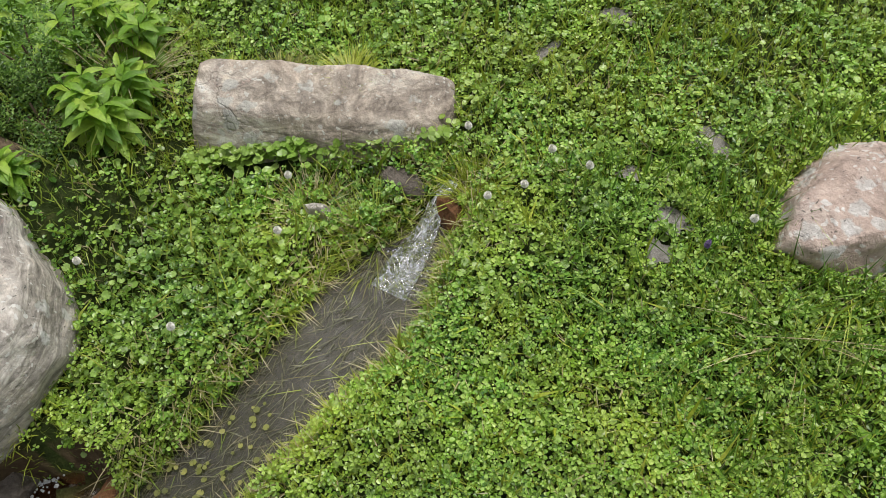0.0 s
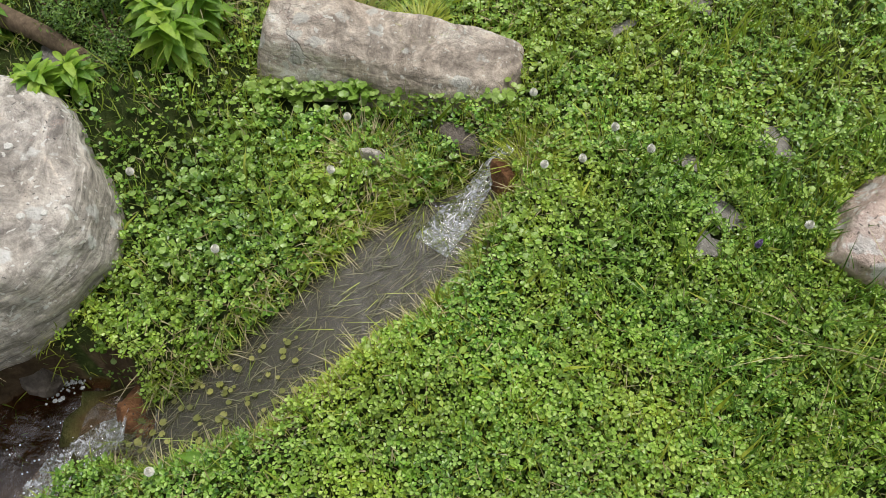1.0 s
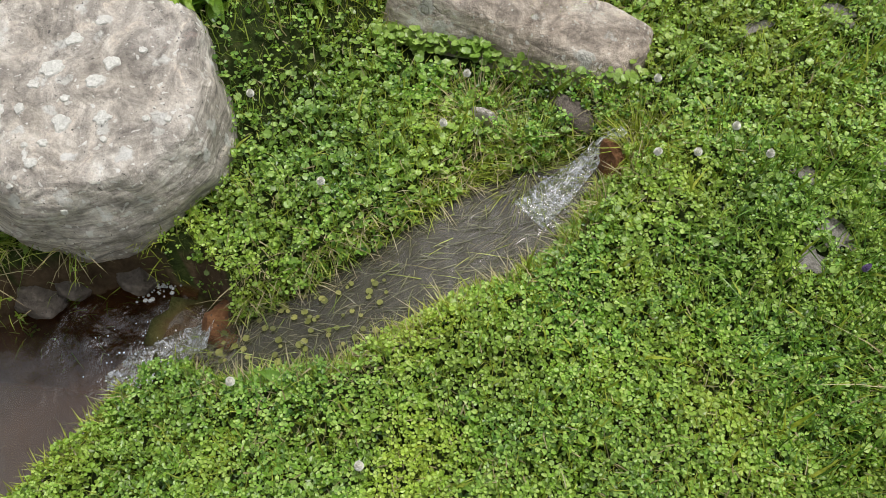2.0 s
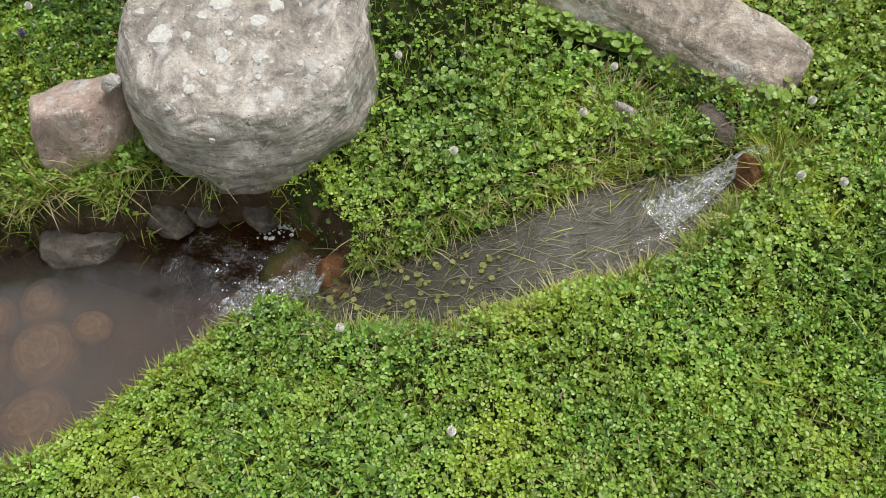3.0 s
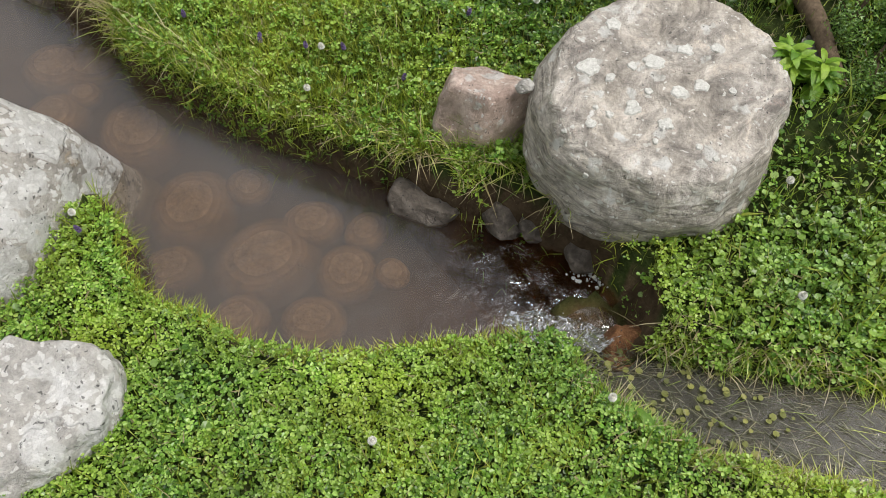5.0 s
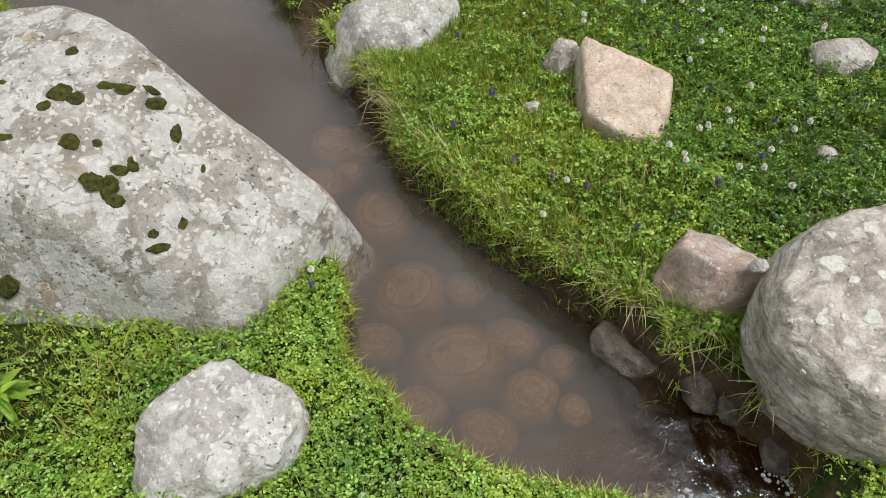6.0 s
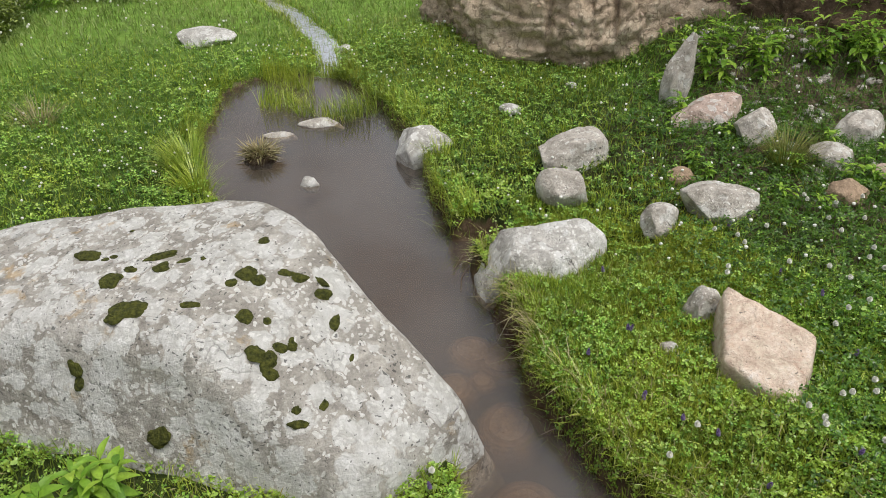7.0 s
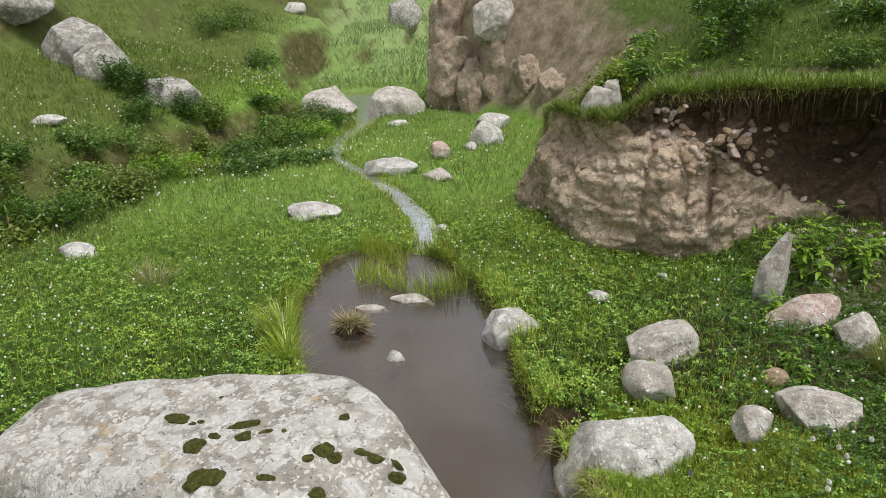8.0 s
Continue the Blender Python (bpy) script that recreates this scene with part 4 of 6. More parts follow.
MOSS = [(-0.79, 1.898, 0.038, 0.022), (-0.703, 1.775, 0.028, 0.029), (-0.663, 1.808, 0.02, 0.013), (-0.589, 1.848, 0.048, 0.019), (-0.581, 1.797, 0.022, 0.023), (-0.654, 1.65, 0.031, 0.034), (-0.617, 1.655, 0.031, 0.026), (-0.487, 1.647, 0.025, 0.012), (-0.331, 1.852, 0.017, 0.015), (-0.362, 1.733, 0.025, 0.025), (-0.333, 1.712, 0.019, 0.017), (-0.267, 1.739, 0.019, 0.012), (-0.232, 1.729, 0.02, 0.015), (-0.188, 1.73, 0.029, 0.01), (-0.177, 1.702, 0.022, 0.017), (-0.396, 1.705, 0.016, 0.014), (-0.359, 1.614, 0.02, 0.022), (-0.328, 1.538, 0.024, 0.02), (-0.302, 1.528, 0.021, 0.024), (-0.297, 1.503, 0.023, 0.013)]
MOSS += [(-0.305, 1.613, 0.01, 0.011), (-0.252, 1.569, 0.015, 0.013), (-0.151, 1.642, 0.013, 0.025), (-0.251, 1.58, 0.01, 0.017), (-0.24, 1.44, 0.014, 0.011), (-0.232, 1.414, 0.023, 0.011), (-0.176, 1.455, 0.01, 0.014), (-0.114, 1.569, 0.006, 0.011), (-0.761, 1.592, 0.019, 0.024), (-0.759, 1.575, 0.017, 0.018), (-0.572, 1.479, 0.034, 0.024), (-0.523, 1.81, 0.023, 0.01), (-0.48, 1.809, 0.009, 0.008), (-0.703, 1.985, 0.01, 0.008), (-0.744, 1.872, 0.012, 0.009), (-0.724, 1.878, 0.015, 0.009), (-0.272, 1.563, 0.021, 0.013)]
for i, (x, y, a, b) in enumerate(MOSS):
    cushion(x, y, a, b, -8 + 22 * math.sin(i * 2.3))


# ---- lichen on the round boulder ----
def lichen_patch(ob, x, y, z, r, seed):
    """A thin lobed crust lying on a boulder's surface."""
    tree = BVHTree.FromPolygons([v.co for v in ob.data.vertices], [tuple(q.vertices) for q in ob.data.polygons])
    inv = ob.matrix_basis.inverted()
    at, n, _, _ = tree.find_nearest(inv @ Vector((x, y, z)))
    side = n.orthogonal().normalized()
    up = n.cross(side)
    bm = bmesh.new()
    rings = [[bm.verts.new(at + n * 0.0035)]]
    for u, lift in ((0.45, 0.0035), (0.8, 0.003), (1.0, -0.002)):
        ring = []
        for i in range(22):
            t = 2 * math.pi * i / 22
            lobe = 1 + 0.30 * noise.noise(Vector((math.cos(t) * 1.6, math.sin(t) * 1.6, seed))) + 0.30 * noise.noise(Vector((math.cos(t) * 4.5, math.sin(t) * 4.5, seed + 9)))
            q = at + (side * math.cos(t) + up * math.sin(t)) * r * u * lobe
            p, pn, _, _ = tree.find_nearest(q)
            ring.append(bm.verts.new(p + pn * (lift + 0.001 * noise.noise(q * 300))))
        rings.append(ring)
    for i in range(22):
        j = (i + 1) % 22
        bm.faces.new((rings[0][0], rings[1][i], rings[1][j]))
        for a, b in zip(rings[1:], rings[2:]):
            bm.faces.new((a[i], b[i], b[j], a[j]))
    part("lichen", bm, M_LICHEN, ob, "pale white lichen crust")


M_LICHEN = plain_material("lichen_crust", (0.55, 0.54, 0.49), (0.80, 0.79, 0.74), 160, 0.9, 1.0, 0.004)
for i, q in enumerate([(0.988, 0.884, 0.354, 0.023), (0.999, 0.837, 0.354, 0.0114), (0.93, 0.805, 0.344, 0.0066), (0.9, 0.785, 0.336, 0.0109), (0.94, 0.777, 0.34, 0.0088), (0.985, 0.759, 0.341, 0.0179), (1.031, 0.766, 0.351, 0.0091), (1.076, 0.73, 0.35, 0.0173), (1.004, 0.697, 0.34, 0.0156), (1.127, 0.717, 0.348, 0.0164), (1.105, 0.933, 0.36, 0.017), (1.161, 0.791, 0.364, 0.0168), (1.213, 0.759, 0.36, 0.0122), (1.091, 0.809, 0.359, 0.0211), (1.017, 0.623, 0.336, 0.0077), (0.847, 0.731, 0.283, 0.0065), (1.024, 0.586, 0.33, 0.0066), (1.053, 0.83, 0.358, 0.0116), (0.863, 0.808, 0.316, 0.0055), (0.963, 0.681, 0.335, 0.0066), (1.165, 0.671, 0.345, 0.0083)]):
    lichen_patch(round_rock, *q, i * 1.7)

# ---- the earth bank ----


def resample(line, n):
    p = np.array(line)
    for _ in range(2):
        q = [p[0]]
        for a, b in zip(p, p[1:]):
            q += [a * 0.75 + b * 0.25, a * 0.25 + b * 0.75]
        p = np.array(q + [p[-1]])
    s = np.concatenate([[0], np.cumsum(np.hypot(*np.diff(p, axis=0).T))])
    t = np.linspace(0, s[-1], n)
    return np.stack([np.interp(t, s, p[:, 0]), np.interp(t, s, p[:, 1])], -1)


def bank_point(p, out, h, v):
    """A point of the face: p its foot, out the way to the valley, h its height, v from 0 at the foot to 1."""
    x = p[0]
    hollow = float(step(1.4, 1.75, np.array(x)))
    bulge = 0.19 * (1 - v) + 0.05 * math.sin(v * 3.1) - 0.12 * hollow * (1 - v)
    recess = -(0.05 + 0.46 * hollow) * math.exp(-(((v - (0.80 - 0.18 * hollow)) / (0.12 + 0.2 * hollow)) ** 2))
    lip = (0.04 + 0.16 * hollow) * max(0.0, v - 0.86) / 0.14
    q = Vector((p[0] * 7.5, p[1] * 7.5, v * h * 8.5))
    d = noise.voronoi(q + Vector((0.35 * noise.noise(q * 1.2), 0.35 * noise.noise(q * 1.2 + Vector((7, 1, 2))), 0)))[0]
    e = noise.voronoi(q * 2.3 + Vector((3, 5, 0.4 * noise.noise(q * 3))))[0]
    flute = noise.noise(Vector((p[0] * 5.0, p[1] * 5.0, v * 1.1)))
    cleft = -0.045 * math.exp(-((flute + 0.12) / 0.07) ** 2) * min(1.0, v * 3)
    clod = 0.026 * min(1.0, (d[1] - d[0]) * 2.6) + 0.012 * min(1.0, (e[1] - e[0]) * 2.4) + 0.10 * noise.noise(q * 0.33) + 0.055 * noise.noise(q * 0.8) + 0.018 * noise.noise(q * 2.7) + 0.010 * noise.noise(q * 6)
    o = bulge + recess + lip + (clod + cleft) * (1 - 0.4 * max(0, v - 0.85) / 0.15)
    return (p[0] + out[0] * o, p[1] + out[1] * o)


line = resample(BANK, 440)
way = np.gradient(line, axis=0)
way /= np.linalg.norm(way, axis=1)[:, None]
outs = np.stack([way[:, 1], -way[:, 0]], -1) * -1.0
if outs[200][1] > 0:
    outs = -outs
foot = land(line[:, 0] + outs[:, 0] * 0.1, line[:, 1] + outs[:, 1] * 0.1) - 0.06
crown = bank_crown(line[:, 0]) + 0.012 * waves(line[:, 0], line[:, 1], 0.15, 2.0) - 0.35 * step(5.2, 6.0, line[:, 1])
rows = []
NV = 78
for i in range(len(line)):
    h = max(0.1, crown[i] - foot[i])
    for k in range(NV):
        v = min(1.0, k / (NV - 7))
        x, y = bank_point(line[i], outs[i], h, v)
        z = foot[i] + h * v
        if k > NV - 7:
            b = (k - NV + 7) * 0.105
            x, y = x - outs[i][0] * b, y - outs[i][1] * b
            z = max(z, float(land(x, y)) + 0.01) + 0.015 * noise.noise(Vector((x * 9, y * 9, 0))) if k < NV - 1 else float(land(x, y)) - 0.03
        rows.append((x, y, z))
ids = np.arange(len(rows)).reshape(len(line), NV)
qs = np.stack([ids[:-1, :-1], ids[1:, :-1], ids[1:, 1:], ids[:-1, 1:]], -1).reshape(-1, 4)
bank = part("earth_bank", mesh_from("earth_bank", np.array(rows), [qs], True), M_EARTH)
tagged(bank, "crumbling tan earth bank, dark topsoil and painted undercut shade below turf", "earth bank", kind="structure")
BANKV = np.array(rows)
stony = np.where((line[:, 0] > 0.98) & (line[:, 0] < 1.55))[0]
anyway = np.where((line[:, 0] > 0.35) & (line[:, 0] < 2.4) & (line[:, 1] < 5.0))[0]
for i in range(140):
    if i < 60:
        k, v = random.choice(anyway), random.choice((random.uniform(0.42, 0.75), random.uniform(0.08, 0.9)))
        a = random.uniform(0.006, 0.018)
    else:
        k = random.choice(stony)
        v = random.uniform(0.62, 0.90) - 0.35 * max(0.0, line[k][0] - 1.1) + random.gauss(0, 0.03)
        a = random.uniform(0.007, 0.026) if i < 124 else random.uniform(0.02, 0.038)
    x, y, z = rows[k * NV + int(v * (NV - 7))]
    st = rock("stone", (x + outs[k][0] * a * 0.25, y + outs[k][1] * a * 0.25, z), (a * 1.5, a, a * 0.75), (random.uniform(-30, 30), random.uniform(-30, 30), random.uniform(0, 180)), [((random.uniform(-0.6, 0.6), -1, 0.3), 0.6), ((1, random.uniform(-1, 1), random.uniform(-1, 1)), 0.65), ((random.uniform(-1, 1), random.uniform(-1, 1), 1), 0.65)], 200 + i, 3.0, 0.08, random.choice((M_PINK, M_MUDROCK, M_PEACH, M_PINK, M_MUDROCK)), parent=bank, detail=3)


def top_land(x, y):
    """The ground, or the bank's turf where that lies over it."""
    d = float(behind(np.array(x), np.array(y), CLIFF))
    z = float(land(x, y))
    return max(z, float(bank_crown(x))) if 0.0 < d < 0.62 and y < 5.3 else z


for x, y, z, a, b, c, words in ((0.70, 4.82, 1.0, 0.085, 0.07, 0.13, "upright weathered rock on top of the earth bank"), (0.80, 4.92, 1.08, 0.07, 0.06, 0.12, "weathered rock leaning on top of the bank")):
    rock("rock", (x, y, top_land(x, y) + c * 0.5), (a, b, c), (0, 12, 10), [((0, -1, 0.2), 0.7)], 301 + int(a * 100), 2.7, 0.08, M_GREY, words, detail=4)
FAR = [(0.13, 10.0, 1.19, 0.27, 0.25, 0.27, "round grey boulder perched on an eroded earth pillar"), (-0.42, 10.35, 0.45, 0.28, 0.3, 0.5, "eroded buff earth buttress"), (0.16, 10.0, 0.5, 0.2, 0.2, 0.55, "eroded earth pillar under a boulder"), (-0.45, 11.2, 0.9, 0.35, 0.3, 0.8, "eroded buff earth buttress"), (0.52, 9.55, 0.42, 0.22, 0.2, 0.42, "eroded buff earth buttress"), (0.85, 9.2, 0.35, 0.2, 0.22, 0.36, "eroded buff earth buttress"), (-0.1, 10.1, 0.3, 0.24, 0.2, 0.4, "eroded buff earth buttress")]
for i, (x, y, z, a, b, c, words) in enumerate(FAR):
    rock("boulder" if i == 0 else "earth_pillar", (x, y, z), (a, b, c), (0, 0, 20 * i), [((0.3, -1, 0.1), 0.75), ((-0.6, -0.8, 0.3), 0.75)], 320 + i, 2.8, 0.1 if i == 0 else 0.2, M_GREY if i == 0 else M_BUFF, words, "boulder" if i == 0 else "earth pillar", detail=5)

rock("earth_outcrop", (-4.95, 8.3, float(land(-4.95, 8.3)) + 0.28), (0.62, 0.4, 0.34), (0, 0, 20), [((0.2, -1, 0.1), 0.7), ((0, 0, 1), 0.7)], 340, 2.8, 0.12, M_BUFF, "brown earth outcrop above the terrace boulders", "earth outcrop", detail=5)

# ---- grass and small plants ----
PUDDLES = [(1.14, -0.75, 0.045, 0.035, 0.3), (0.98, -0.60, 0.04, 0.03, 0.5), (0.92, -0.55, 0.025, 0.03, 0.2), (1.10, -0.56, 0.02, 0.025, 0), (1.52, -0.67, 0.05, 0.025, 1.2), (1.45, -0.49, 0.06, 0.014, 2.2), (1.75, -0.8, 0.04, 0.03, 0.4), (1.43, 0.66, 0.05, 0.04, 0.2)]
FOOT += [(q[0], q[1], q[2] * 0.8, q[3] * 0.8, q[4]) for q in PUDDLES]
rng = np.random.default_rng(11)


def outside_rocks(x, y, grow=1.0):
    ok = np.ones(x.shape, bool)
    for cx, cy, a, b, s in FOOT:
        dx, dy = x - cx, y - cy
        u, v = dx * math.cos(s) + dy * math.sin(s), -dx * math.sin(s) + dy * math.cos(s)
        ok &= (u / (a * grow)) ** 2 + (v / (b * grow)) ** 2 > 1
    return ok


def wet(x, y):
    """How far a place lies outside all water (negative: in it)."""
    return np.minimum.reduce([along(x, y, POND)[0], along(x, y, COVE)[0], along(x, y, BROOK)[0], along(x, y, RILL)[0]])


def fan(n, near, far, lo, hi, cx=0.1, cy=0.1):
    """Random places on a sector of the ground, from lo to hi degrees east of north."""
    r = np.sqrt(rng.uniform(near * near, far * far, n)) * np.exp(rng.normal(0, 0.05, n))
    a = np.radians(rng.uniform(lo, hi, n))
    return cx + r * np.sin(a), cy + r * np.cos(a)


def stuff(name, me, material, label, category):
    ob = part(name, me, material)
    return tagged(ob, label, category, kind="stuff")


def field(name, form, n, sector, size, material, label, category, tilt=0.4, lift=(0.0, 0.03), keep=None, narrow=None, margin=-0.012):
    x, y = fan(n, *sector)
    back_ = behind(x, y, CLIFF)
    ok = outside_rocks(x, y, 0.95) & (wet(x, y) > margin) & ~((back_ > 0.0) & (back_ < 0.56) & (y < 5.6))
    if sector is NEAR:
        ok &= SHADY(x, y)
    if keep is not None:
        ok &= keep(x, y)
    x, y = x[ok], y[ok]
    m = len(x)
    z = land(x, y) + 0.010 * waves(x, y, 0.055, 3.0) + 0.007 * waves(x, y, 0.025, 8.0)
    s = rng.uniform(*size, m)
    if narrow:
        s = np.stack([rng.uniform(*narrow, m), s * rng.uniform(0.2, 1.2, m), s], -1)
    places = np.stack([x, y, z + rng.uniform(*lift, m)], -1)
    return stuff(name, many(name, form, places, turns(rng.uniform(0, 6.28, m), np.abs(rng.normal(0, tilt, m)), rng.uniform(0, 6.28, m)), s), material, label, category)


def mixed(scale, level, seed):
    return lambda x, y: waves(x, y, scale, seed) + 0.5 * waves(x, y, scale * 0.3, seed + 2) + rng.normal(0, 0.5, x.shape) > level


def terrace(x, y):
    """Positive on the terrace and hill, negative on the valley floor."""
    return -2.75 + 0.13 * (y - 5.0) + 0.25 * np.sin(y * 0.9) - np.maximum(y - 9, 0) * 0.26 - x


HILLY = lambda x, y: (terrace(x, y) > 0.1) | (behind(x, y, CLIFF) > 0.1) | ((y > 8) & (x < -2.3 - 0.10 * (y - 8)))
STEEP = lambda x, y: np.hypot(land(x + 0.06, y) - land(x - 0.06, y), land(x, y + 0.06) - land(x, y - 0.06)) > 0.075
BARE = lambda x, y: STEEP(x, y) & (rng.random(x.shape) < 0.8)
NEAR, MID, FARS = (0.3, 2.3, -40, 172), (2.3, 5.2, -40, 66), (5.2, 13.0, -36, 36)
SLOPE = lambda x, y: np.hypot(x - 2.1, y - 2.9) > rng.uniform(0.4, 1.7, x.shape)
SHADY = lambda x, y: (np.hypot((x - 1.55) / 1.2, y - 0.62) > rng.uniform(0.1, 0.42, x.shape)) & (np.hypot(x + 0.68, y - 1.3) > rng.uniform(0.02, 0.42, x.shape)) & (np.hypot(x - 0.86, y - 0.62) > rng.uniform(0.0, 0.09, x.shape))
field("clover", CLOVER, 100000, NEAR, (0.0062, 0.0125), M_CLOVER, "dense bright green clover carpet", "clover", 0.55, (0.004, 0.034), lambda x, y: mixed(0.35, -0.8, 1.0)(x, y) & SHADY(x, y))
# Low layer whose dark colour deepens the shaded gaps in the carpet.
field("deep_clover", SIMPLE, 13000, NEAR, (0.008, 0.014), M_DEEP, "green clover under the carpet, darkened for the shade between leaves", "clover", 0.6, (0.0, 0.018))
field("cress", DISC, 50000, NEAR, (0.008, 0.0185), M_ROUNDLEAF, "small round pale green leaves among the clover", "leaves", 0.4, (0.006, 0.036), lambda x, y: mixed(0.28, 0.0, 4.0)(x, y) & (((x > 0.85 - 0.3 * y) & (y < 0.95)) | (rng.random(x.shape) < 0.2)))
field("grass", BLADE, 110000, NEAR, (0.02, 0.06), M_GRASS, "short fine grass among clover", "grass", 0.55, (0.0, 0.01), mixed(0.3, -0.3, 6.0), (0.0013, 0.0032))
field("fine_turf", BLADE, 120000, (0.9, 2.6, 8, 50), (0.015, 0.042), M_MEADOW, "fine yellow-green grass on the pond's bank", "grass", 0.6, (0.0, 0.012), lambda x, y: (y > 0.95) & (x > 0.3) & (x + rng.normal(0, 0.12, x.shape) < 1.0 + 0.2 * waves(x, y, 0.3)), (0.0012, 0.0028))
field("dry_grass", BLADE, 9000, NEAR, (0.025, 0.075), M_DRY, "thin dry grass blades", "grass", 0.95, (0.0, 0.02), mixed(0.3, 0.1, 9.0), (0.001, 0.0025))
field("meadow_clover", SIMPLE, 60000, MID, (0.009, 0.018), M_CLOVER, "clover in the meadow", "clover", 0.45, (0.005, 0.05), lambda x, y: mixed(0.5, -0.6, 1.5)(x, y) & SLOPE(x, y) & ((x < 1.0) | (rng.random(x.shape) < 0.45)) & ((np.abs(x + 0.1) + rng.normal(0, 0.25, x.shape) < 0.85) | (rng.random(x.shape) < 0.5)))
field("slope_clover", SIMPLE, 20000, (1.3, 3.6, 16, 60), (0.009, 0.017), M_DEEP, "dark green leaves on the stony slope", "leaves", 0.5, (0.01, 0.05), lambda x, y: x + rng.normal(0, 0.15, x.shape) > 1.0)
field("meadow_grass", BLADE, 110000, MID, (0.02, 0.055), M_MEADOW, "meadow grass round the pond", "grass", 0.5, (0.0, 0.01), lambda x, y: SLOPE(x, y) & (((x > -0.8) & (x < 1.15)) | (rng.random(x.shape) < 0.45)), (0.0018, 0.0036))
field("shady_grass", BLADE, 28000, MID, (0.02, 0.06), M_LONG, "deep green grass on the pond's far side", "grass", 0.5, (0.0, 0.01), lambda x, y: (x < -0.7) | (behind(x, y, CLIFF) > 0.5), (0.002, 0.004))
field("terrace_grass", BLADE, 40000, (3.6, 11.0, -38, -5), (0.03, 0.07), M_HILL, "deep green grass on the terrace", "grass", 0.5, (0.0, 0.01), lambda x, y: (terrace(x, y) + rng.normal(0, 0.35, x.shape) > -0.5) & ~BARE(x, y), (0.003, 0.006))
field("bank_blades", BLADE, 24000, (0.3, 1.7, -40, 172), (0.014, 0.04), M_GRASS, "short grass blades among the clover", "grass", 1.0, (0.012, 0.034), None, (0.001, 0.0022))
field("dead_blades", BLADE, 14000, (0.3, 1.7, -40, 172), (0.012, 0.035), M_DRY, "withered brown flecks in the clover", "grass", 1.3, (0.02, 0.036), mixed(0.25, 0.2, 5.0), (0.001, 0.003))
field("bank_clover", CLOVER, 74000, (0.3, 1.9, -40, 172), (0.0045, 0.0095), M_CLOVER, "small-leaved clover on the near bank", "clover", 0.42, (0.015, 0.038), lambda x, y: (x + 0.25 * y + rng.normal(0, 0.16, x.shape) < 0.92) & (np.hypot(x - 0.3, y - 0.3) + rng.normal(0, 0.22, x.shape) < 1.15))
field("long_grass", BLADE, 9000, (0.5, 2.0, 95, 172), (0.05, 0.12), M_LONG, "longer dark grass beside a pink rock", "grass", 0.8, (0.0, 0.01), lambda x, y: (y < -0.35 - 0.2 * waves(x, y, 0.3)) & (x < 1.15), (0.002, 0.0042))
field("slope_grass", BLADE, 34000, (1.6, 4.6, 8, 66), (0.02, 0.06), M_LONG, "green grass among the stones of the slope", "grass", 0.6, (0.0, 0.01), lambda x, y: x + rng.normal(0, 0.2, x.shape) > 1.05, (0.0025, 0.005))
field("shade_grass", BLADE, 3000, (0.5, 1.9, 100, 172), (0.03, 0.1), M_DEEP, "dark long grass beside a pink rock", "grass", 0.8, (0.0, 0.02), lambda x, y: (y < -0.58 + 0.15 * waves(x, y, 0.3)) & (x < 1.05), (0.002, 0.0045))
field("meadow_deep", SIMPLE, 30000, MID, (0.01, 0.018), M_DEEP, "leaves low in the meadow, coloured darker for shade", "leaves", 0.5, (0.0, 0.025))
field("rough_grass", BLADE, 20000, (0.4, 6.0, 66, 320), (0.04, 0.1), M_GRASS, "grass behind and beside the path", "grass", 0.5, (0.0, 0.01), None, (0.004, 0.008))
field("hill_grass", BLADE, 120000, (4.0, 15.0, -38, 50), (0.03, 0.08), M_HILL, "darker grass on the hillsides", "grass", 0.5, (0.0, 0.01), lambda x, y: HILLY(x, y) & ~BARE(x, y), (0.0035, 0.007))
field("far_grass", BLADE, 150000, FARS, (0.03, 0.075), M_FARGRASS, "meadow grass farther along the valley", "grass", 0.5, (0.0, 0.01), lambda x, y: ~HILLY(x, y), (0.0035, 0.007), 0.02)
field("distant_grass", BLADE, 60000, (13.0, 34.0, -30, 20), (0.08, 0.18), M_HAZEGRASS, "distant grass, coloured paler for haze", "grass", 0.5, (0.0, 0.01), lambda x, y: ~HILLY(x, y) & (rng.random(x.shape) < 0.8), (0.015, 0.03))


def puddle(x, y, a, b, spin):
    """A small patch of wet grey mud and water among the leaves."""
    vs, n = [(x, y)], 22
    for i in range(n):
        t = 2 * math.pi * i / n
        r = 1 + 0.25 * math.sin(3 * t + x * 9) + 0.15 * math.sin(5 * t + y * 7)
        u, v = a * r * math.cos(t), b * r * math.sin(t)
        vs.append((x + u * math.cos(spin) - v * math.sin(spin), y + u * math.sin(spin) + v * math.cos(spin)))
    vs = np.array(vs)
    z = land(vs[:, 0], vs[:, 1]) + 0.009
    tri = np.array([(0, i + 1, (i + 1) % n + 1) for i in range(n)])
    ob = part("puddle", mesh_from("puddle", np.column_stack([vs, z]), [tri], True), M_SEEP)
    tagged(ob, "wet grey mud showing between the leaves", "puddle", kind="structure")


M_SEEP = plain_material("wet_mud", (0.13, 0.12, 0.10), (0.30, 0.28, 0.25), 60, 0.25, 0.7, 0.008)
for q in PUDDLES:
    puddle(*q)


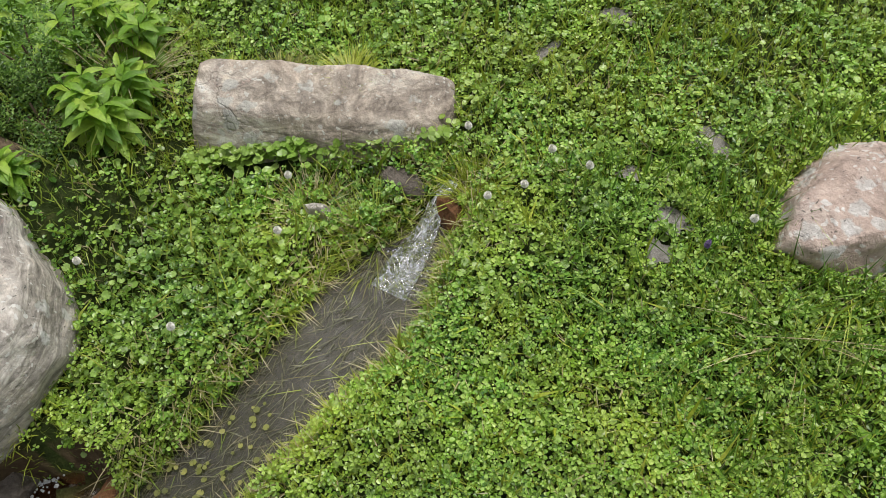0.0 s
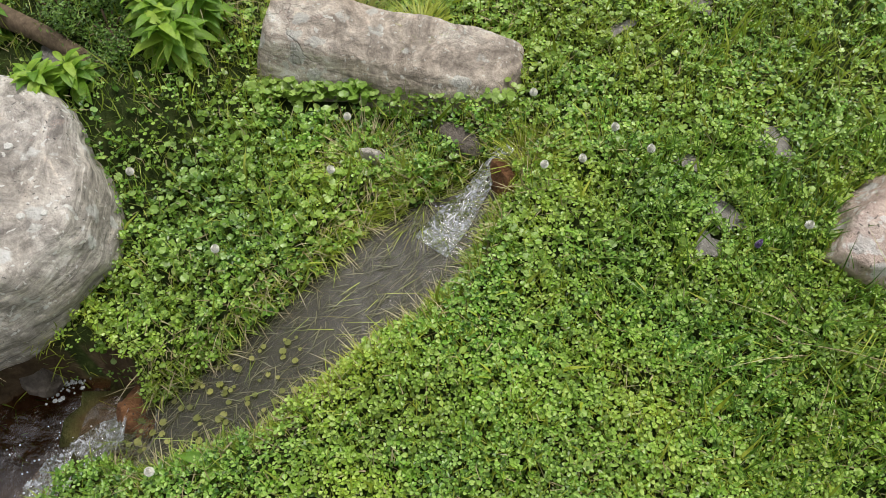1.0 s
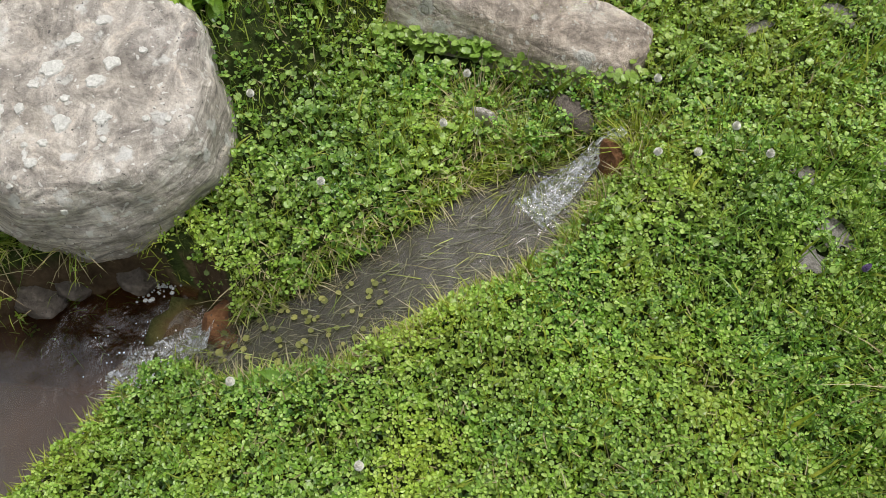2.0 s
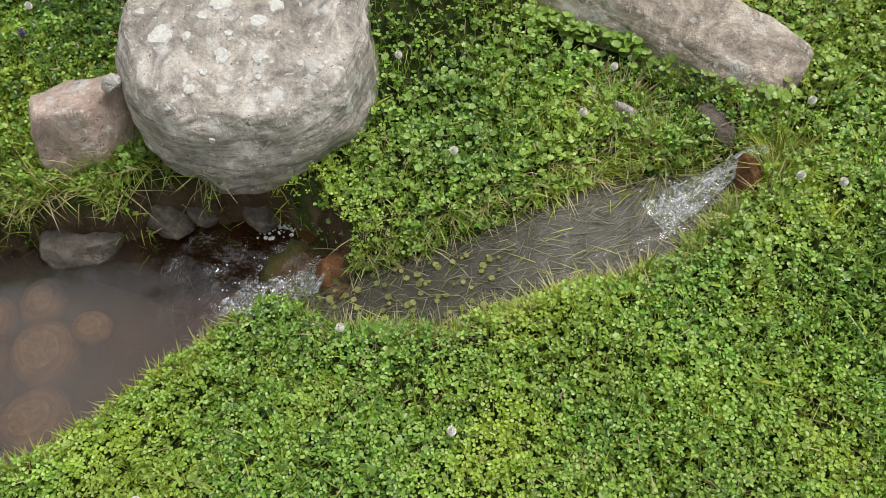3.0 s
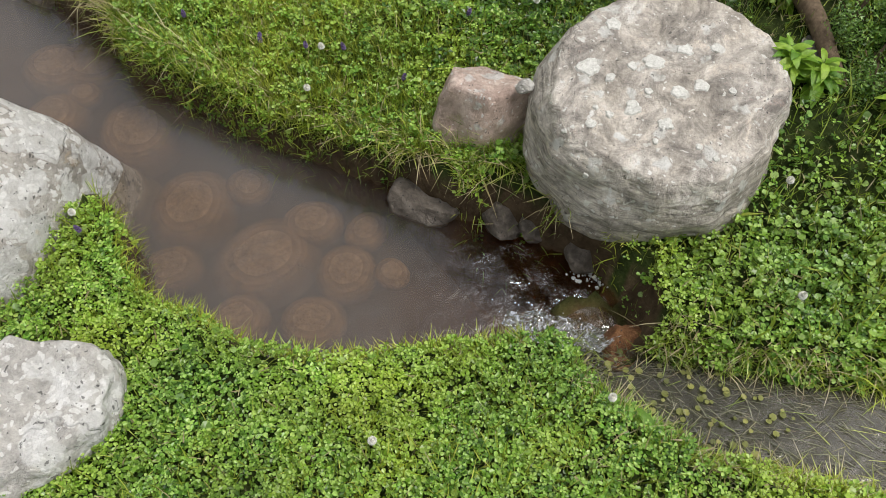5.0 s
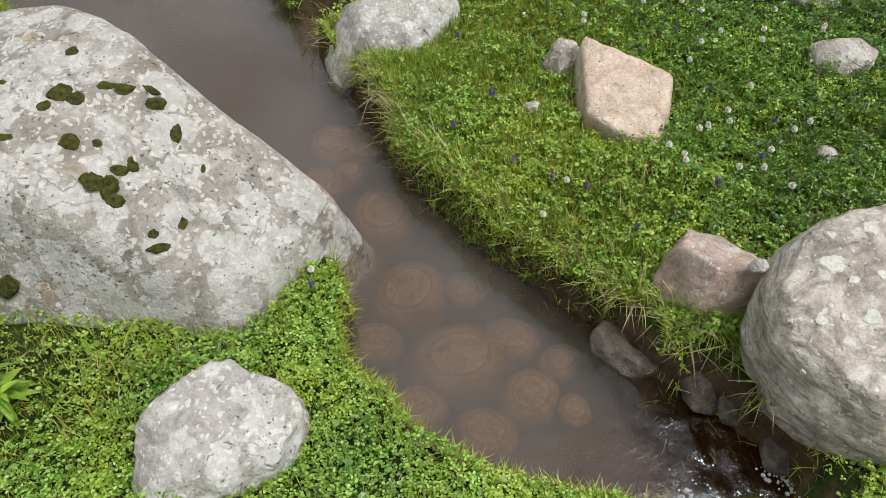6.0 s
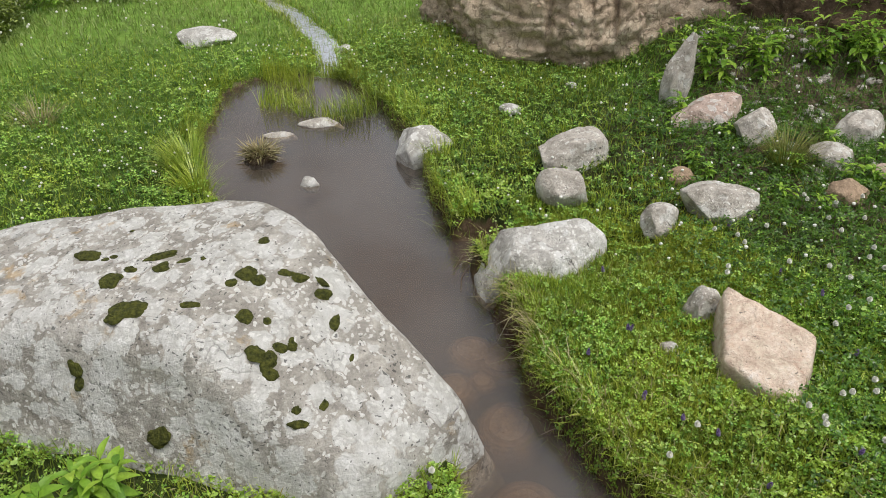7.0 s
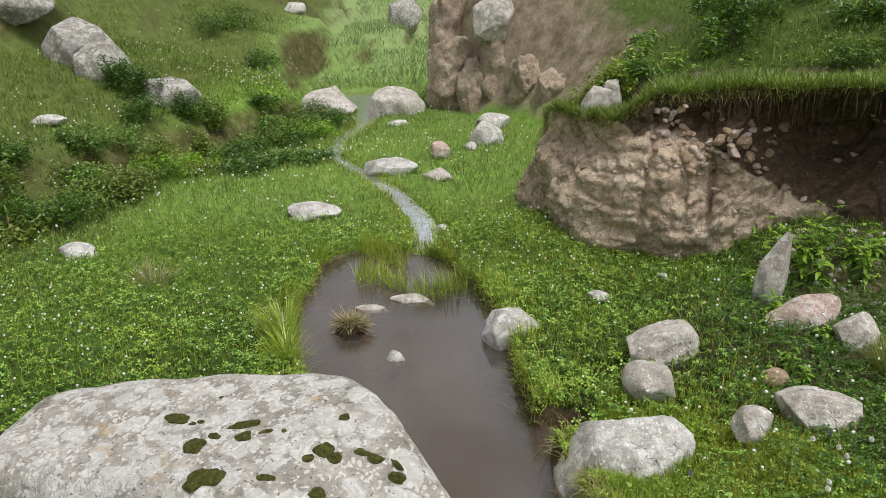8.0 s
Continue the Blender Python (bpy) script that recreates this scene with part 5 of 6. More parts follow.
# ---- grass at the water ----
def toward(x, y, line):
    """The compass way from a place towards the water."""
    e = 0.004
    gx_ = along(x + e, y, line)[0] - along(x - e, y, line)[0]
    gy_ = along(x, y + e, line)[0] - along(x, y - e, line)[0]
    return np.arctan2(-gy_, -gx_)


def fringe(name, n, box, line, band, length, width, tilt, material, label, keep=None, drop=0.0, level=None):
    x, y = rng.uniform(box[0], box[1], n), rng.uniform(box[2], box[3], n)
    d = along(x, y, line)[0]
    ok = (d > band[0]) & (d < band[1]) & outside_rocks(x, y, 0.9)
    if keep is not None:
        ok &= keep(x, y)
    x, y = x[ok], y[ok]
    m = len(x)
    base_z = land(x, y) - drop if level is None else np.full(m, level)
    way_ = toward(x, y, line) + rng.normal(0, 1.0, m)
    L = rng.uniform(*length, m)
    s = np.stack([rng.uniform(*width, m), L * rng.uniform(0.3, 1.2, m), L], -1)
    yaw = way_ - math.pi / 2
    places = np.stack([x, y, base_z], -1)
    return stuff(name, many(name, BLADE, places, turns(yaw, np.clip(rng.normal(tilt, 0.45, m), -0.3, 1.6), way_), s), material, label, "grass")


EAST = lambda x, y: (x > 0.9 - 0.42 * (y - 0.6)) & (y < 2.4)
fringe("bank_grass", 230000, (-1.0, 1.0, 0.6, 4.9), POND, (-0.02, 0.03), (0.015, 0.055), (0.0015, 0.003), 0.6, M_MEADOW, "grass hanging over the pond's edge", lambda x, y: ~EAST(x, y) | (rng.random(x.shape) < 0.3))
fringe("olive_bank_grass", 8000, (0.3, 1.0, 0.75, 2.4), POND, (-0.01, 0.06), (0.02, 0.08), (0.0016, 0.0034), 0.9, M_OLIVE, "olive-brown grass drooping over the undercut bank", EAST)
fringe("long_bank_grass", 5000, (0.3, 1.0, 0.75, 2.4), POND, (0.0, 0.09), (0.05, 0.13), (0.0016, 0.0032), 0.75, M_GRASS, "long grass leaning over the undercut bank", lambda x, y: x > 0.9 - 0.42 * (y - 0.6))
fringe("straw", 9000, (0.3, 1.0, 0.75, 2.4), POND, (-0.005, 0.08), (0.05, 0.13), (0.0014, 0.0028), 0.95, M_DRY, "dry straw hanging over the undercut bank", lambda x, y: x > 0.9 - 0.42 * (y - 0.6))
fringe("pool_grass", 30000, (-1.3, 0.5, 2.5, 5.0), POND, (-0.02, 0.12), (0.05, 0.13), (0.002, 0.004), 0.3, M_MEADOW, "taller grass at the pond's far shore", lambda x, y: waves(x, y, 0.2, 3.0) > 0.05)
fringe("sedge", 5200, (-0.75, -0.05, 3.85, 4.9), POND, (-0.5, 0.05), (0.09, 0.2), (0.0025, 0.004), 0.15, M_MEADOW, "thin sedge standing in the shallow water", lambda x, y: (waves(x, y, 0.16, 8.0) > 0.35) | ((x + 0.42) ** 2 + (y - 4.0) ** 2 < 0.004), level=-0.01)
fringe("rill_grass", 22000, (0.6, 1.28, -0.36, 0.45), RILL, (-0.006, 0.03), (0.02, 0.05), (0.0014, 0.003), 0.8, M_GRASS, "grass drooping into the rill")
fringe("rill_straw", 5000, (0.6, 1.28, -0.36, 0.5), RILL, (-0.005, 0.05), (0.03, 0.08), (0.0012, 0.0024), 0.9, M_DRY, "dry grass beside the rill")
fringe("brook_grass", 46000, (-2.0, 0.0, 4.6, 9.5), BROOK, (-0.08, 0.10), (0.03, 0.07), (0.003, 0.005), 0.3, M_GRASS, "grass standing in the brook", lambda x, y: (along(x, y, BROOK)[0] > -0.05) & (rng.random(x.shape) < 0.7))


M_SUNKEN = leaf_material("drowned_grass", (0.035, 0.035, 0.015), (0.08, 0.08, 0.03), (0.13, 0.13, 0.05), None, 0.3, 0.1)


def lying(name, n, tilt, length, material, label, lift):
    """Blades combed flat by the running water."""
    x, y = rng.uniform(0.62, 1.2, n), rng.uniform(-0.28, 0.56, n)
    d, level = along(x, y, RILL)
    ok = (d < 0.012) & ((d > -0.05) | (rng.random(n) < 0.55)) & (x < 1.10)
    x, y, level = x[ok], y[ok], level[ok]
    m = len(x)
    way_ = math.atan2(0.72, -0.55) + rng.normal(0, 0.6, m)
    L = rng.uniform(*length, m)
    s = np.stack([rng.uniform(0.0007, 0.0017, m), L * 0.25, L], -1)
    places = np.stack([x, y, level + rng.uniform(*lift, m)], -1)
    stuff(name, many(name, BLADE, places, turns(way_ - math.pi / 2, np.clip(rng.normal(tilt, 0.08, m), 0, 1.55), way_), s), material, label, "grass")


lying("combed_grass", 350, 1.42, (0.03, 0.08), M_GRASS, "grass combed flat by the running water", (-0.006, 0.006))
lying("combed_straw", 2600, 1.45, (0.02, 0.055), M_DRYWET, "brownish straw lying in the running water", (-0.003, 0.005))
lying("dark_straw", 1800, 1.47, (0.03, 0.07), M_SUNKEN, "dark grass drowned in the running water", (-0.002, 0.004))
x, y = rng.uniform(0.66, 0.85, 110), rng.uniform(0.18, 0.5, 110)
ok = along(x, y, RILL)[0] < 0.02
x, y = x[ok], y[ok]
stuff("floating_leaves", many("floating_leaves", DISC, np.stack([x, y, along(x, y, RILL)[1] + 0.006], -1), turns(x * 900, np.full(len(x), 0.12), y * 700), rng.uniform(0.007, 0.015, len(x))), M_OLIVE, "round yellowish leaves floating on the rill", "leaves")

# leaves crowding the foot of the layered block
n = 620
u = rng.random(n)
x, y = 1.315 + 0.075 * u - np.abs(rng.normal(0, 0.022, n)), -0.24 + 0.51 * u + rng.normal(0, 0.01, n)
stuff("foot_leaves", many("foot_leaves", DISC, np.stack([x, y, land(x, y) + rng.uniform(0.008, 0.045, n)], -1), turns(rng.uniform(0, 6.28, n), np.abs(rng.normal(0, 0.5, n)), rng.uniform(0, 6.28, n)), rng.uniform(0.012, 0.024, n)), M_ROUNDLEAF, "round green leaves crowding the foot of a rock", "leaves")

# foam and bubbles where the rill meets the pond
dome = bmesh.new()
bmesh.ops.create_icosphere(dome, subdivisions=1, radius=1.0)
DOME = ([tuple(v.co) for v in dome.verts], [tuple(v.index for v in f.verts) for f in dome.faces])
dome.free()


def bubbles(name, n, cx, cy, a, b, size, z, material, label):
    x, y = rng.normal(cx, a, n), rng.normal(cy, b, n)
    s = rng.uniform(*size, n) * rng.uniform(0.5, 1, n)
    stuff(name, many(name, DOME, np.stack([x, y, np.full(n, z)], -1), turns(x * 50, x * 0, y), np.stack([s, s, s * 0.55], -1), True), material, label, "foam")


bubbles("foam", 180, 0.68, 0.625, 0.05, 0.045, (0.0006, 0.0026), 0.0035, M_FOAM, "white bubbles where the rill enters the pond")
bubbles("spring_foam", 160, 1.055, -0.115, 0.03, 0.022, (0.0006, 0.0026), 0.163, M_FOAM, "white foam below the spring's small fall")
bubbles("edge_foam", 60, 0.845, 0.66, 0.012, 0.02, (0.002, 0.006), 0.004, M_FOAM, "pale scum beside the bank stones")

# the small fall below the spring: white strands of water
n = 34
u0 = rng.uniform(0, 0.75, n)
pts, ways = [], []
fall = np.array([(1.185, -0.235, 0.212), (1.155, -0.20, 0.200), (1.115, -0.165, 0.172), (1.06, -0.115, 0.160), (1.02, -0.08, 0.156)])
for u in u0:
    q = u * 4
    i = min(3, int(q))
    c = fall[i] * (1 - q + i) + fall[i + 1] * (q - i)
    d = fall[i + 1] - fall[i]
    side = random.gauss(0, 0.012 + 0.008 * u)
    pts.append((c[0] + side * 0.6, c[1] + side * 0.8, c[2] + 0.006))
    ways.append((math.atan2(d[1], d[0]) + random.gauss(0, 0.25), math.acos(d[2] / np.linalg.norm(d)) - 0.12))
ways = np.array(ways)
stuff("falling_water", many("falling_water", BLADE, np.array(pts), turns(ways[:, 0] - math.pi / 2, ways[:, 1], ways[:, 0]), np.stack([rng.uniform(0.001, 0.003, n), np.full(n, 0.006), rng.uniform(0.012, 0.03, n)], -1)), M_FOAM, "white strands of water falling from the spring", "water")

# ---- flowers ----
def petal_head(name, rows_, radius, height, width, length, material, parent, spread_):
    """A round head of small pointed florets."""
    pts, ways, tilts = [], [], []
    for k in range(rows_):
        u = k / (rows_ - 1)
        count = max(6, int(20 * math.cos((u - 0.35) * 1.5)))
        for i in range(count):
            a = 2 * math.pi * (i + 0.5 * (k % 2)) / count
            r = radius * math.cos((u - 0.3) * 1.5) * 0.45
            pts.append((r * math.cos(a), r * math.sin(a), height * (u - 0.35)))
            ways.append(a)
            tilts.append(1.7 - spread_ * u)
    pts, ways, tilts = np.array(pts), np.array(ways), np.array(tilts)
    n = len(pts)
    me = many(name, BLADE, pts, turns(ways - math.pi / 2, tilts, ways), np.stack([np.full(n, width), np.full(n, length * 0.3), np.full(n, length)], -1))
    return part(name, me, material, parent)


def stalk(name, height, radius, material, parent, bend=0.2):
    bm = bmesh.new()
    rings = []
    for k in range(5):
        u = k / 4
        rings.append([bm.verts.new((radius * (1 - 0.4 * u) * math.cos(a) + bend * height * u * u, radius * (1 - 0.4 * u) * math.sin(a), height * u)) for a in (0, 2.1, 4.2)])
    for a, b in zip(rings, rings[1:]):
        for i in range(3):
            bm.faces.new((a[i], a[(i + 1) % 3], b[(i + 1) % 3], b[i]))
    return part(name, bm, material, parent)


def flower(kind, label, category, height, head):
    top = thing(kind, (0, 0, 0), label, category)
    stalk("stem", height, 0.0011, M_STEM, top, 0.12)
    h = head(top)
    core = part("flower_core", many("flower_core", DOME, np.zeros((1, 3)), np.eye(3)[None], np.array([0.0042 if "white" in label else 0.0028]), True), M_PETAL if "white" in label else M_PURPLE, top)
    core.location = (0.12 * height, 0, height + 0.001)
    h.location = (0.12 * height, 0, height)
    return top


white = flower("clover_flower", "white clover flower on a thin green stem", "flower", 0.062, lambda p: petal_head("flower_head", 7, 0.0085, 0.009, 0.0032, 0.0046, M_PETAL, p, 1.75))
violet = flower("selfheal_flower", "small violet flower spike in the grass", "flower", 0.05, lambda p: petal_head("flower_head", 6, 0.0042, 0.014, 0.0026, 0.0045, M_PURPLE, p, 1.3))
WHITE = [(1.105, -0.371), (1.08, -0.477), (1.103, -0.278), (1.146, 0.104), (1.271, -0.291), (0.985, 0.335), (1.152, -0.438), (0.514, 0.744), (0.337, 0.811), (0.712, 1.411), (1.012, 1.39), (0.064, 1.372), (0.621, 1.35), (0.977, 1.426), (1.214, 1.349), (1.172, 0.589), (1.273, 0.086), (0.246, 0.617), (1.0, 1.36), (1.10, 1.47), (0.95, 1.52), (1.2, 1.5), (0.93, -0.72), (0.9, -0.83)]
WHITE += [(random.uniform(1.0, 1.7), random.uniform(1.2, 2.5)) for _ in range(42)] + [(random.uniform(-0.1, 1.2), random.uniform(-0.5, 0.7)) for _ in range(5)]
VIOLET = [(random.gauss(0.62, 0.14), random.gauss(1.7, 0.3)) for _ in range(12)] + [(1.2, 1.62), (1.28, 1.45), (1.02, 1.30), (0.9, -0.62), (0.06, 1.33)] + [(random.uniform(0.9, 1.4), random.uniform(1.2, 2.6)) for _ in range(6)]


def plant_out(first, spots, group, sink):
    used = False
    for x, y in spots:
        if wet(np.array(x), np.array(y)) < 0.0 or not outside_rocks(np.array(x), np.array(y), 1.0):
            continue
        m = pose(x, y, float(land(x, y)) - sink * random.random(), random.uniform(-16, 16), random.uniform(-16, 16), random.uniform(0, 360))
        if used:
            copy_thing(first, m)
        else:
            first["group"] = group
            first.matrix_basis = m
            used = True


plant_out(white, WHITE, "white clover flowers in the meadow", 0.006)
plant_out(violet, VIOLET, "violet flowers on the bank", 0.015)


def far_flowers(n, sector, size, keep=None):
    x, y = fan(n, *sector)
    ok = outside_rocks(x, y) & (wet(x, y) > 0.02) & (behind(x, y, CLIFF) < -0.1)
    if keep is not None:
        ok &= keep(x, y)
    x, y = x[ok], y[ok]
    s = rng.uniform(*size, len(x))
    stuff("meadow_flowers", many("meadow_flowers", DOME, np.stack([x, y, land(x, y) + rng.uniform(0.04, 0.09, len(x))], -1), turns(x, x * 0, y), s), M_PETAL, "white clover flowers dotting the meadow", "flowers")


far_flowers(1100, (2.3, 5.2, -40, 35), (0.004, 0.007), mixed(0.8, -0.2, 2.0))
far_flowers(2400, (5.2, 12.0, -36, 20), (0.006, 0.010), mixed(1.2, 0.0, 3.0))


# ---- leafy plants ----
def leaf_mesh(name, length, width, fold):
    bm = bmesh.new()
    n = 6
    mid_, left_, right_ = [], [], []
    for k in range(n + 1):
        u = k / n
        w = width * math.sin(math.pi * u ** 0.8) ** 0.8 * 0.5 if 0 < u < 1 else 0.0008
        z = 0.12 * length * math.sin(u * 2.2) - 0.25 * length * u * u
        mid_.append(bm.verts.new((0, length * u, z)))
        left_.append(bm.verts.new((-w, length * u, z + fold * w)))
        right_.append(bm.verts.new((w, length * u, z + fold * w)))
    for k in range(n):
        bm.faces.new((mid_[k], mid_[k + 1], left_[k + 1], left_[k]))
        bm.faces.new((mid_[k], right_[k], right_[k + 1], mid_[k + 1]))
    for f in bm.faces:
        f.smooth = True
    me = bpy.data.meshes.new(name)
    bm.to_mesh(me)
    bm.free()
    me.materials.append(M_BROAD)
    return me


M_BROAD = Mat("broad_leaf")
_c = M_BROAD.ramp(M_BROAD.node("ShaderNodeObjectInfo").outputs["Random"], [(0.0, (0.11, 0.25, 0.02)), (0.5, (0.22, 0.39, 0.03)), (1.0, (0.36, 0.52, 0.06))])
_c = M_BROAD.mix(0.4, _c, M_BROAD.ramp(M_BROAD.noise(120, 4, 0.6), [(0.3, 0.3), (0.7, 0.75)]), "OVERLAY")
_s = M_BROAD.node("ShaderNodeBsdfPrincipled", Base_Color=_c, Roughness=0.45, Normal=M_BROAD.bump(M_BROAD.noise(200, 3), 0.4, 0.004))
_t = M_BROAD.node("ShaderNodeBsdfTranslucent", Color=_c)
_m = M_BROAD.node("ShaderNodeMixShader", Fac=0.3)
M_BROAD.put(_m.inputs[1], _s.outputs[0])
M_BROAD.put(_m.inputs[2], _t.outputs[0])
M_BROAD = M_BROAD.finish(_m.outputs[0])
LEAVES = [leaf_mesh("leaf", 1.0, 0.36, 0.35), leaf_mesh("leaf", 1.0, 0.44, 0.25), leaf_mesh("leaf", 1.0, 0.30, 0.45)]


def leafy_plant(x, y, stems, height, size, label, pairs=4, wide=0.3, group="leafy herbs"):
    z = top_land(x, y)
    top = thing("leafy_herb", (x, y, z - 0.01), label, "plant", group)
    for s in range(stems):
        a = 2 * math.pi * s / stems + random.uniform(-0.5, 0.5)
        h = height * random.uniform(0.6, 1.0)
        out = wide * height * random.uniform(0.3, 1.0)
        st = stalk("stem", h, 0.0022, M_STEM, top, out / h)
        st.rotation_euler = (0, 0, a)
        for k in range(pairs):
            u = (k + 1.2) / (pairs + 0.6)
            px, pz = out * u * u, h * u
            for side in range(2 if k < pairs - 1 else 4):
                yaw = a + (k % 2) * math.pi / 2 + side * (math.pi if k < pairs - 1 else math.pi / 2) + random.uniform(-0.35, 0.35)
                lf = new("leaf", random.choice(LEAVES))
                lf.parent = top
                L = size * random.uniform(0.7, 1.1) * (1.0 if k < pairs - 1 else 0.7)
                lf.matrix_basis = Matrix.Translation((px * math.cos(a), px * math.sin(a), pz)) @ Euler((random.uniform(-0.15, 0.5) + 0.12 * (pairs - 1 - k) * -1, random.uniform(-0.3, 0.3), yaw)).to_matrix().to_4x4() @ Matrix.Scale(L, 4)
    return top


HERB = "bright green leafy herb with pointed leaves"
for q in ((1.45, 0.42, 7, 0.13, 0.085, 4), (1.53, 0.37, 6, 0.12, 0.075, 4), (1.51, 0.46, 6, 0.13, 0.07, 4), (1.76, 0.44, 6, 0.16, 0.08, 4), (1.84, 0.66, 6, 0.18, 0.085, 4), (1.36, 0.60, 5, 0.08, 0.065, 3), (1.70, 0.36, 6, 0.17, 0.085, 4), (1.33, 0.66, 6, 0.10, 0.075, 3), (1.78, 0.62, 6, 0.18, 0.085, 4), (1.70, 0.70, 5, 0.16, 0.08, 4), (1.9, 0.5, 4, 0.2, 0.08, 4), (1.55, 0.82, 5, 0.14, 0.07, 4), (1.66, 0.50, 4, 0.18, 0.07, 4), (-0.66, 1.33, 7, 0.19, 0.08, 4), (-0.58, 1.22, 5, 0.13, 0.075, 3), (-0.78, 1.26, 6, 0.17, 0.08, 4)):
    leafy_plant(*q[:5], "bright green herb with pointed leaves beside a boulder", q[5])
for i in range(26):
    x, y = random.uniform(1.15, 2.15), random.uniform(2.1, 3.6)
    if outside_rocks(np.array(x), np.array(y), 1.2):
        leafy_plant(x, y, random.choice((2, 3)), random.uniform(0.08, 0.2), random.uniform(0.035, 0.055), "green pointed-leaved herb on the stony slope", 4, 0.4)
for x, y in ((0.78, 5.0), (0.88, 5.2), (0.72, 5.3), (1.0, 5.3), (1.2, 5.05), (1.4, 5.1), (1.1, 5.5), (0.75, 5.6), (0.92, 4.95)):
    leafy_plant(x, y, 5, random.uniform(0.16, 0.26), 0.06, "bright green herb with pointed leaves atop the bank", 4, 0.5)
for x, y in ((0.35, 0.3), (0.30, 0.62), (1.07, 0.16), (0.62, 0.12), (0.62, 0.30), (1.02, 1.36), (1.32, 1.52), (-0.42, 1.30), (0.42, -0.3), (0.5, -0.75), (0.75, -0.5)):
    lf = thing("plantain", (x, y, float(land(x, y)) + 0.006), "green long-leaved plantain among clover", "plant", "plantains in the turf")
    for k in range(random.choice((2, 3, 4))):
        o = new("leaf", LEAVES[2])
        o.parent = lf
        o.matrix_basis = Euler((random.uniform(0.15, 0.7), 0, random.uniform(0, 6.28))).to_matrix().to_4x4() @ Matrix.Scale(random.uniform(0.04, 0.075), 4)


def shrub(x, y, radius, height, leaves, size, material, label, category="shrub", group=""):
    """A low bush: bent stems and many small leaves with gaps between them."""
    z = top_land(x, y)
    top = thing("shrub", (x, y, z - 0.02), label, category, group)
    for k in range(6):
        st = stalk("stem", height * random.uniform(0.6, 0.95), 0.004, M_TWIG, top, random.uniform(0.2, 0.7) * radius / height)
        st.rotation_euler = (0, 0, k * 1.05 + random.random())
    clumps = rng.normal(0, 1, (14, 3))
    clumps /= np.linalg.norm(clumps, axis=1)[:, None]
    clumps = clumps * np.array([radius, radius, height * 0.42]) * rng.uniform(0.35, 0.95, (14, 1)) + np.array([0, 0, height * 0.52])
    p = clumps[rng.integers(0, 14, leaves)] + rng.normal(0, 1, (leaves, 3)) * np.array([radius, radius, height]) * 0.16
    p[:, 2] = np.abs(p[:, 2])
    part("foliage", many("foliage", LEAF, p, turns(rng.uniform(0, 6.28, leaves), rng.uniform(0, 1.1, leaves), rng.uniform(0, 6.28, leaves)), rng.uniform(size * 0.5, size, leaves)), material, top)
    return top


M_FERN = leaf_material("feathery_leaf", (0.04, 0.10, 0.014), (0.11, 0.22, 0.03), (0.22, 0.36, 0.06))
M_TWIG = plain_material("twig_bark", (0.08, 0.055, 0.035), (0.19, 0.14, 0.09), 80, 0.9)
for x, y, r, h, n, s in ((1.62, 0.56, 0.10, 0.20, 1900, 0.013), (1.56, 0.66, 0.10, 0.14, 1500, 0.012), (1.44, 0.52, 0.07, 0.08, 900, 0.011), (1.70, 0.50, 0.10, 0.17, 1600, 0.012), (1.60, 0.44, 0.08, 0.09, 900, 0.011), (1.50, 0.56, 0.08, 0.09, 1000, 0.011)):
    shrub(x, y, r, h, n, s, M_FERN, "feathery dark green shrub beside a boulder", group="feathery shrubs")
for i in range(44):
    y = 4.5 + (i % 22) * 0.22 + random.uniform(-0.08, 0.08)
    edge = -2.75 + 0.13 * (y - 5.0) + 0.25 * math.sin(y * 0.9)
    shrub(edge + (random.uniform(-0.35, 0.05) if i < 22 else random.uniform(0.0, 0.28)), y, random.uniform(0.18, 0.30), random.uniform(0.14, 0.30), 1100, 0.042, random.choice((M_DEEP, M_LONG, M_HILL, M_SHRUB)), "low dark green shrub on the terrace edge", group="terrace shrubs")
for x, y, r, h in ((-3.2, 7.3, 0.22, 0.34), (-3.45, 7.35, 0.2, 0.3), (-3.9, 11.5, 0.4, 0.3), (-3.0, 10.8, 0.3, 0.3), (-1.75, 6.9, 0.28, 0.14), (-1.5, 7.0, 0.25, 0.12), (-2.0, 6.6, 0.3, 0.16), (-3.6, 12.0, 0.4, 0.4)):
    shrub(x, y, r, h, 1100, 0.05, M_DEEP, "dark green low shrub in the meadow", group="meadow shrubs")


for i in range(12):
    x, y = random.uniform(1.9, 3.4), random.uniform(4.9, 6.4)
    shrub(x, y, random.uniform(0.16, 0.3), random.uniform(0.14, 0.3), 650, 0.045, M_DEEP, "dark low shrub on the hillside above the bank", group="hillside shrubs")
for i in range(12):
    x, y = random.uniform(1.35, 2.4), random.uniform(3.2, 3.75)
    leafy_plant(x, y, 4, random.uniform(0.14, 0.3), 0.055, "green pointed-leaved herb below the earth bank", 5, 0.4)
for i in range(26):
    x, y = random.uniform(0.4, 3.6), random.uniform(4.9, 8.0)
    if behind(np.array(x), np.array(y), CLIFF) > 0.55:
        shrub(x, y, random.uniform(0.14, 0.3), random.uniform(0.12, 0.28), 650, 0.045, random.choice((M_DEEP, M_DEEP, M_SHRUB)), "low shrub on the hillside above the bank", group="hillside shrubs")


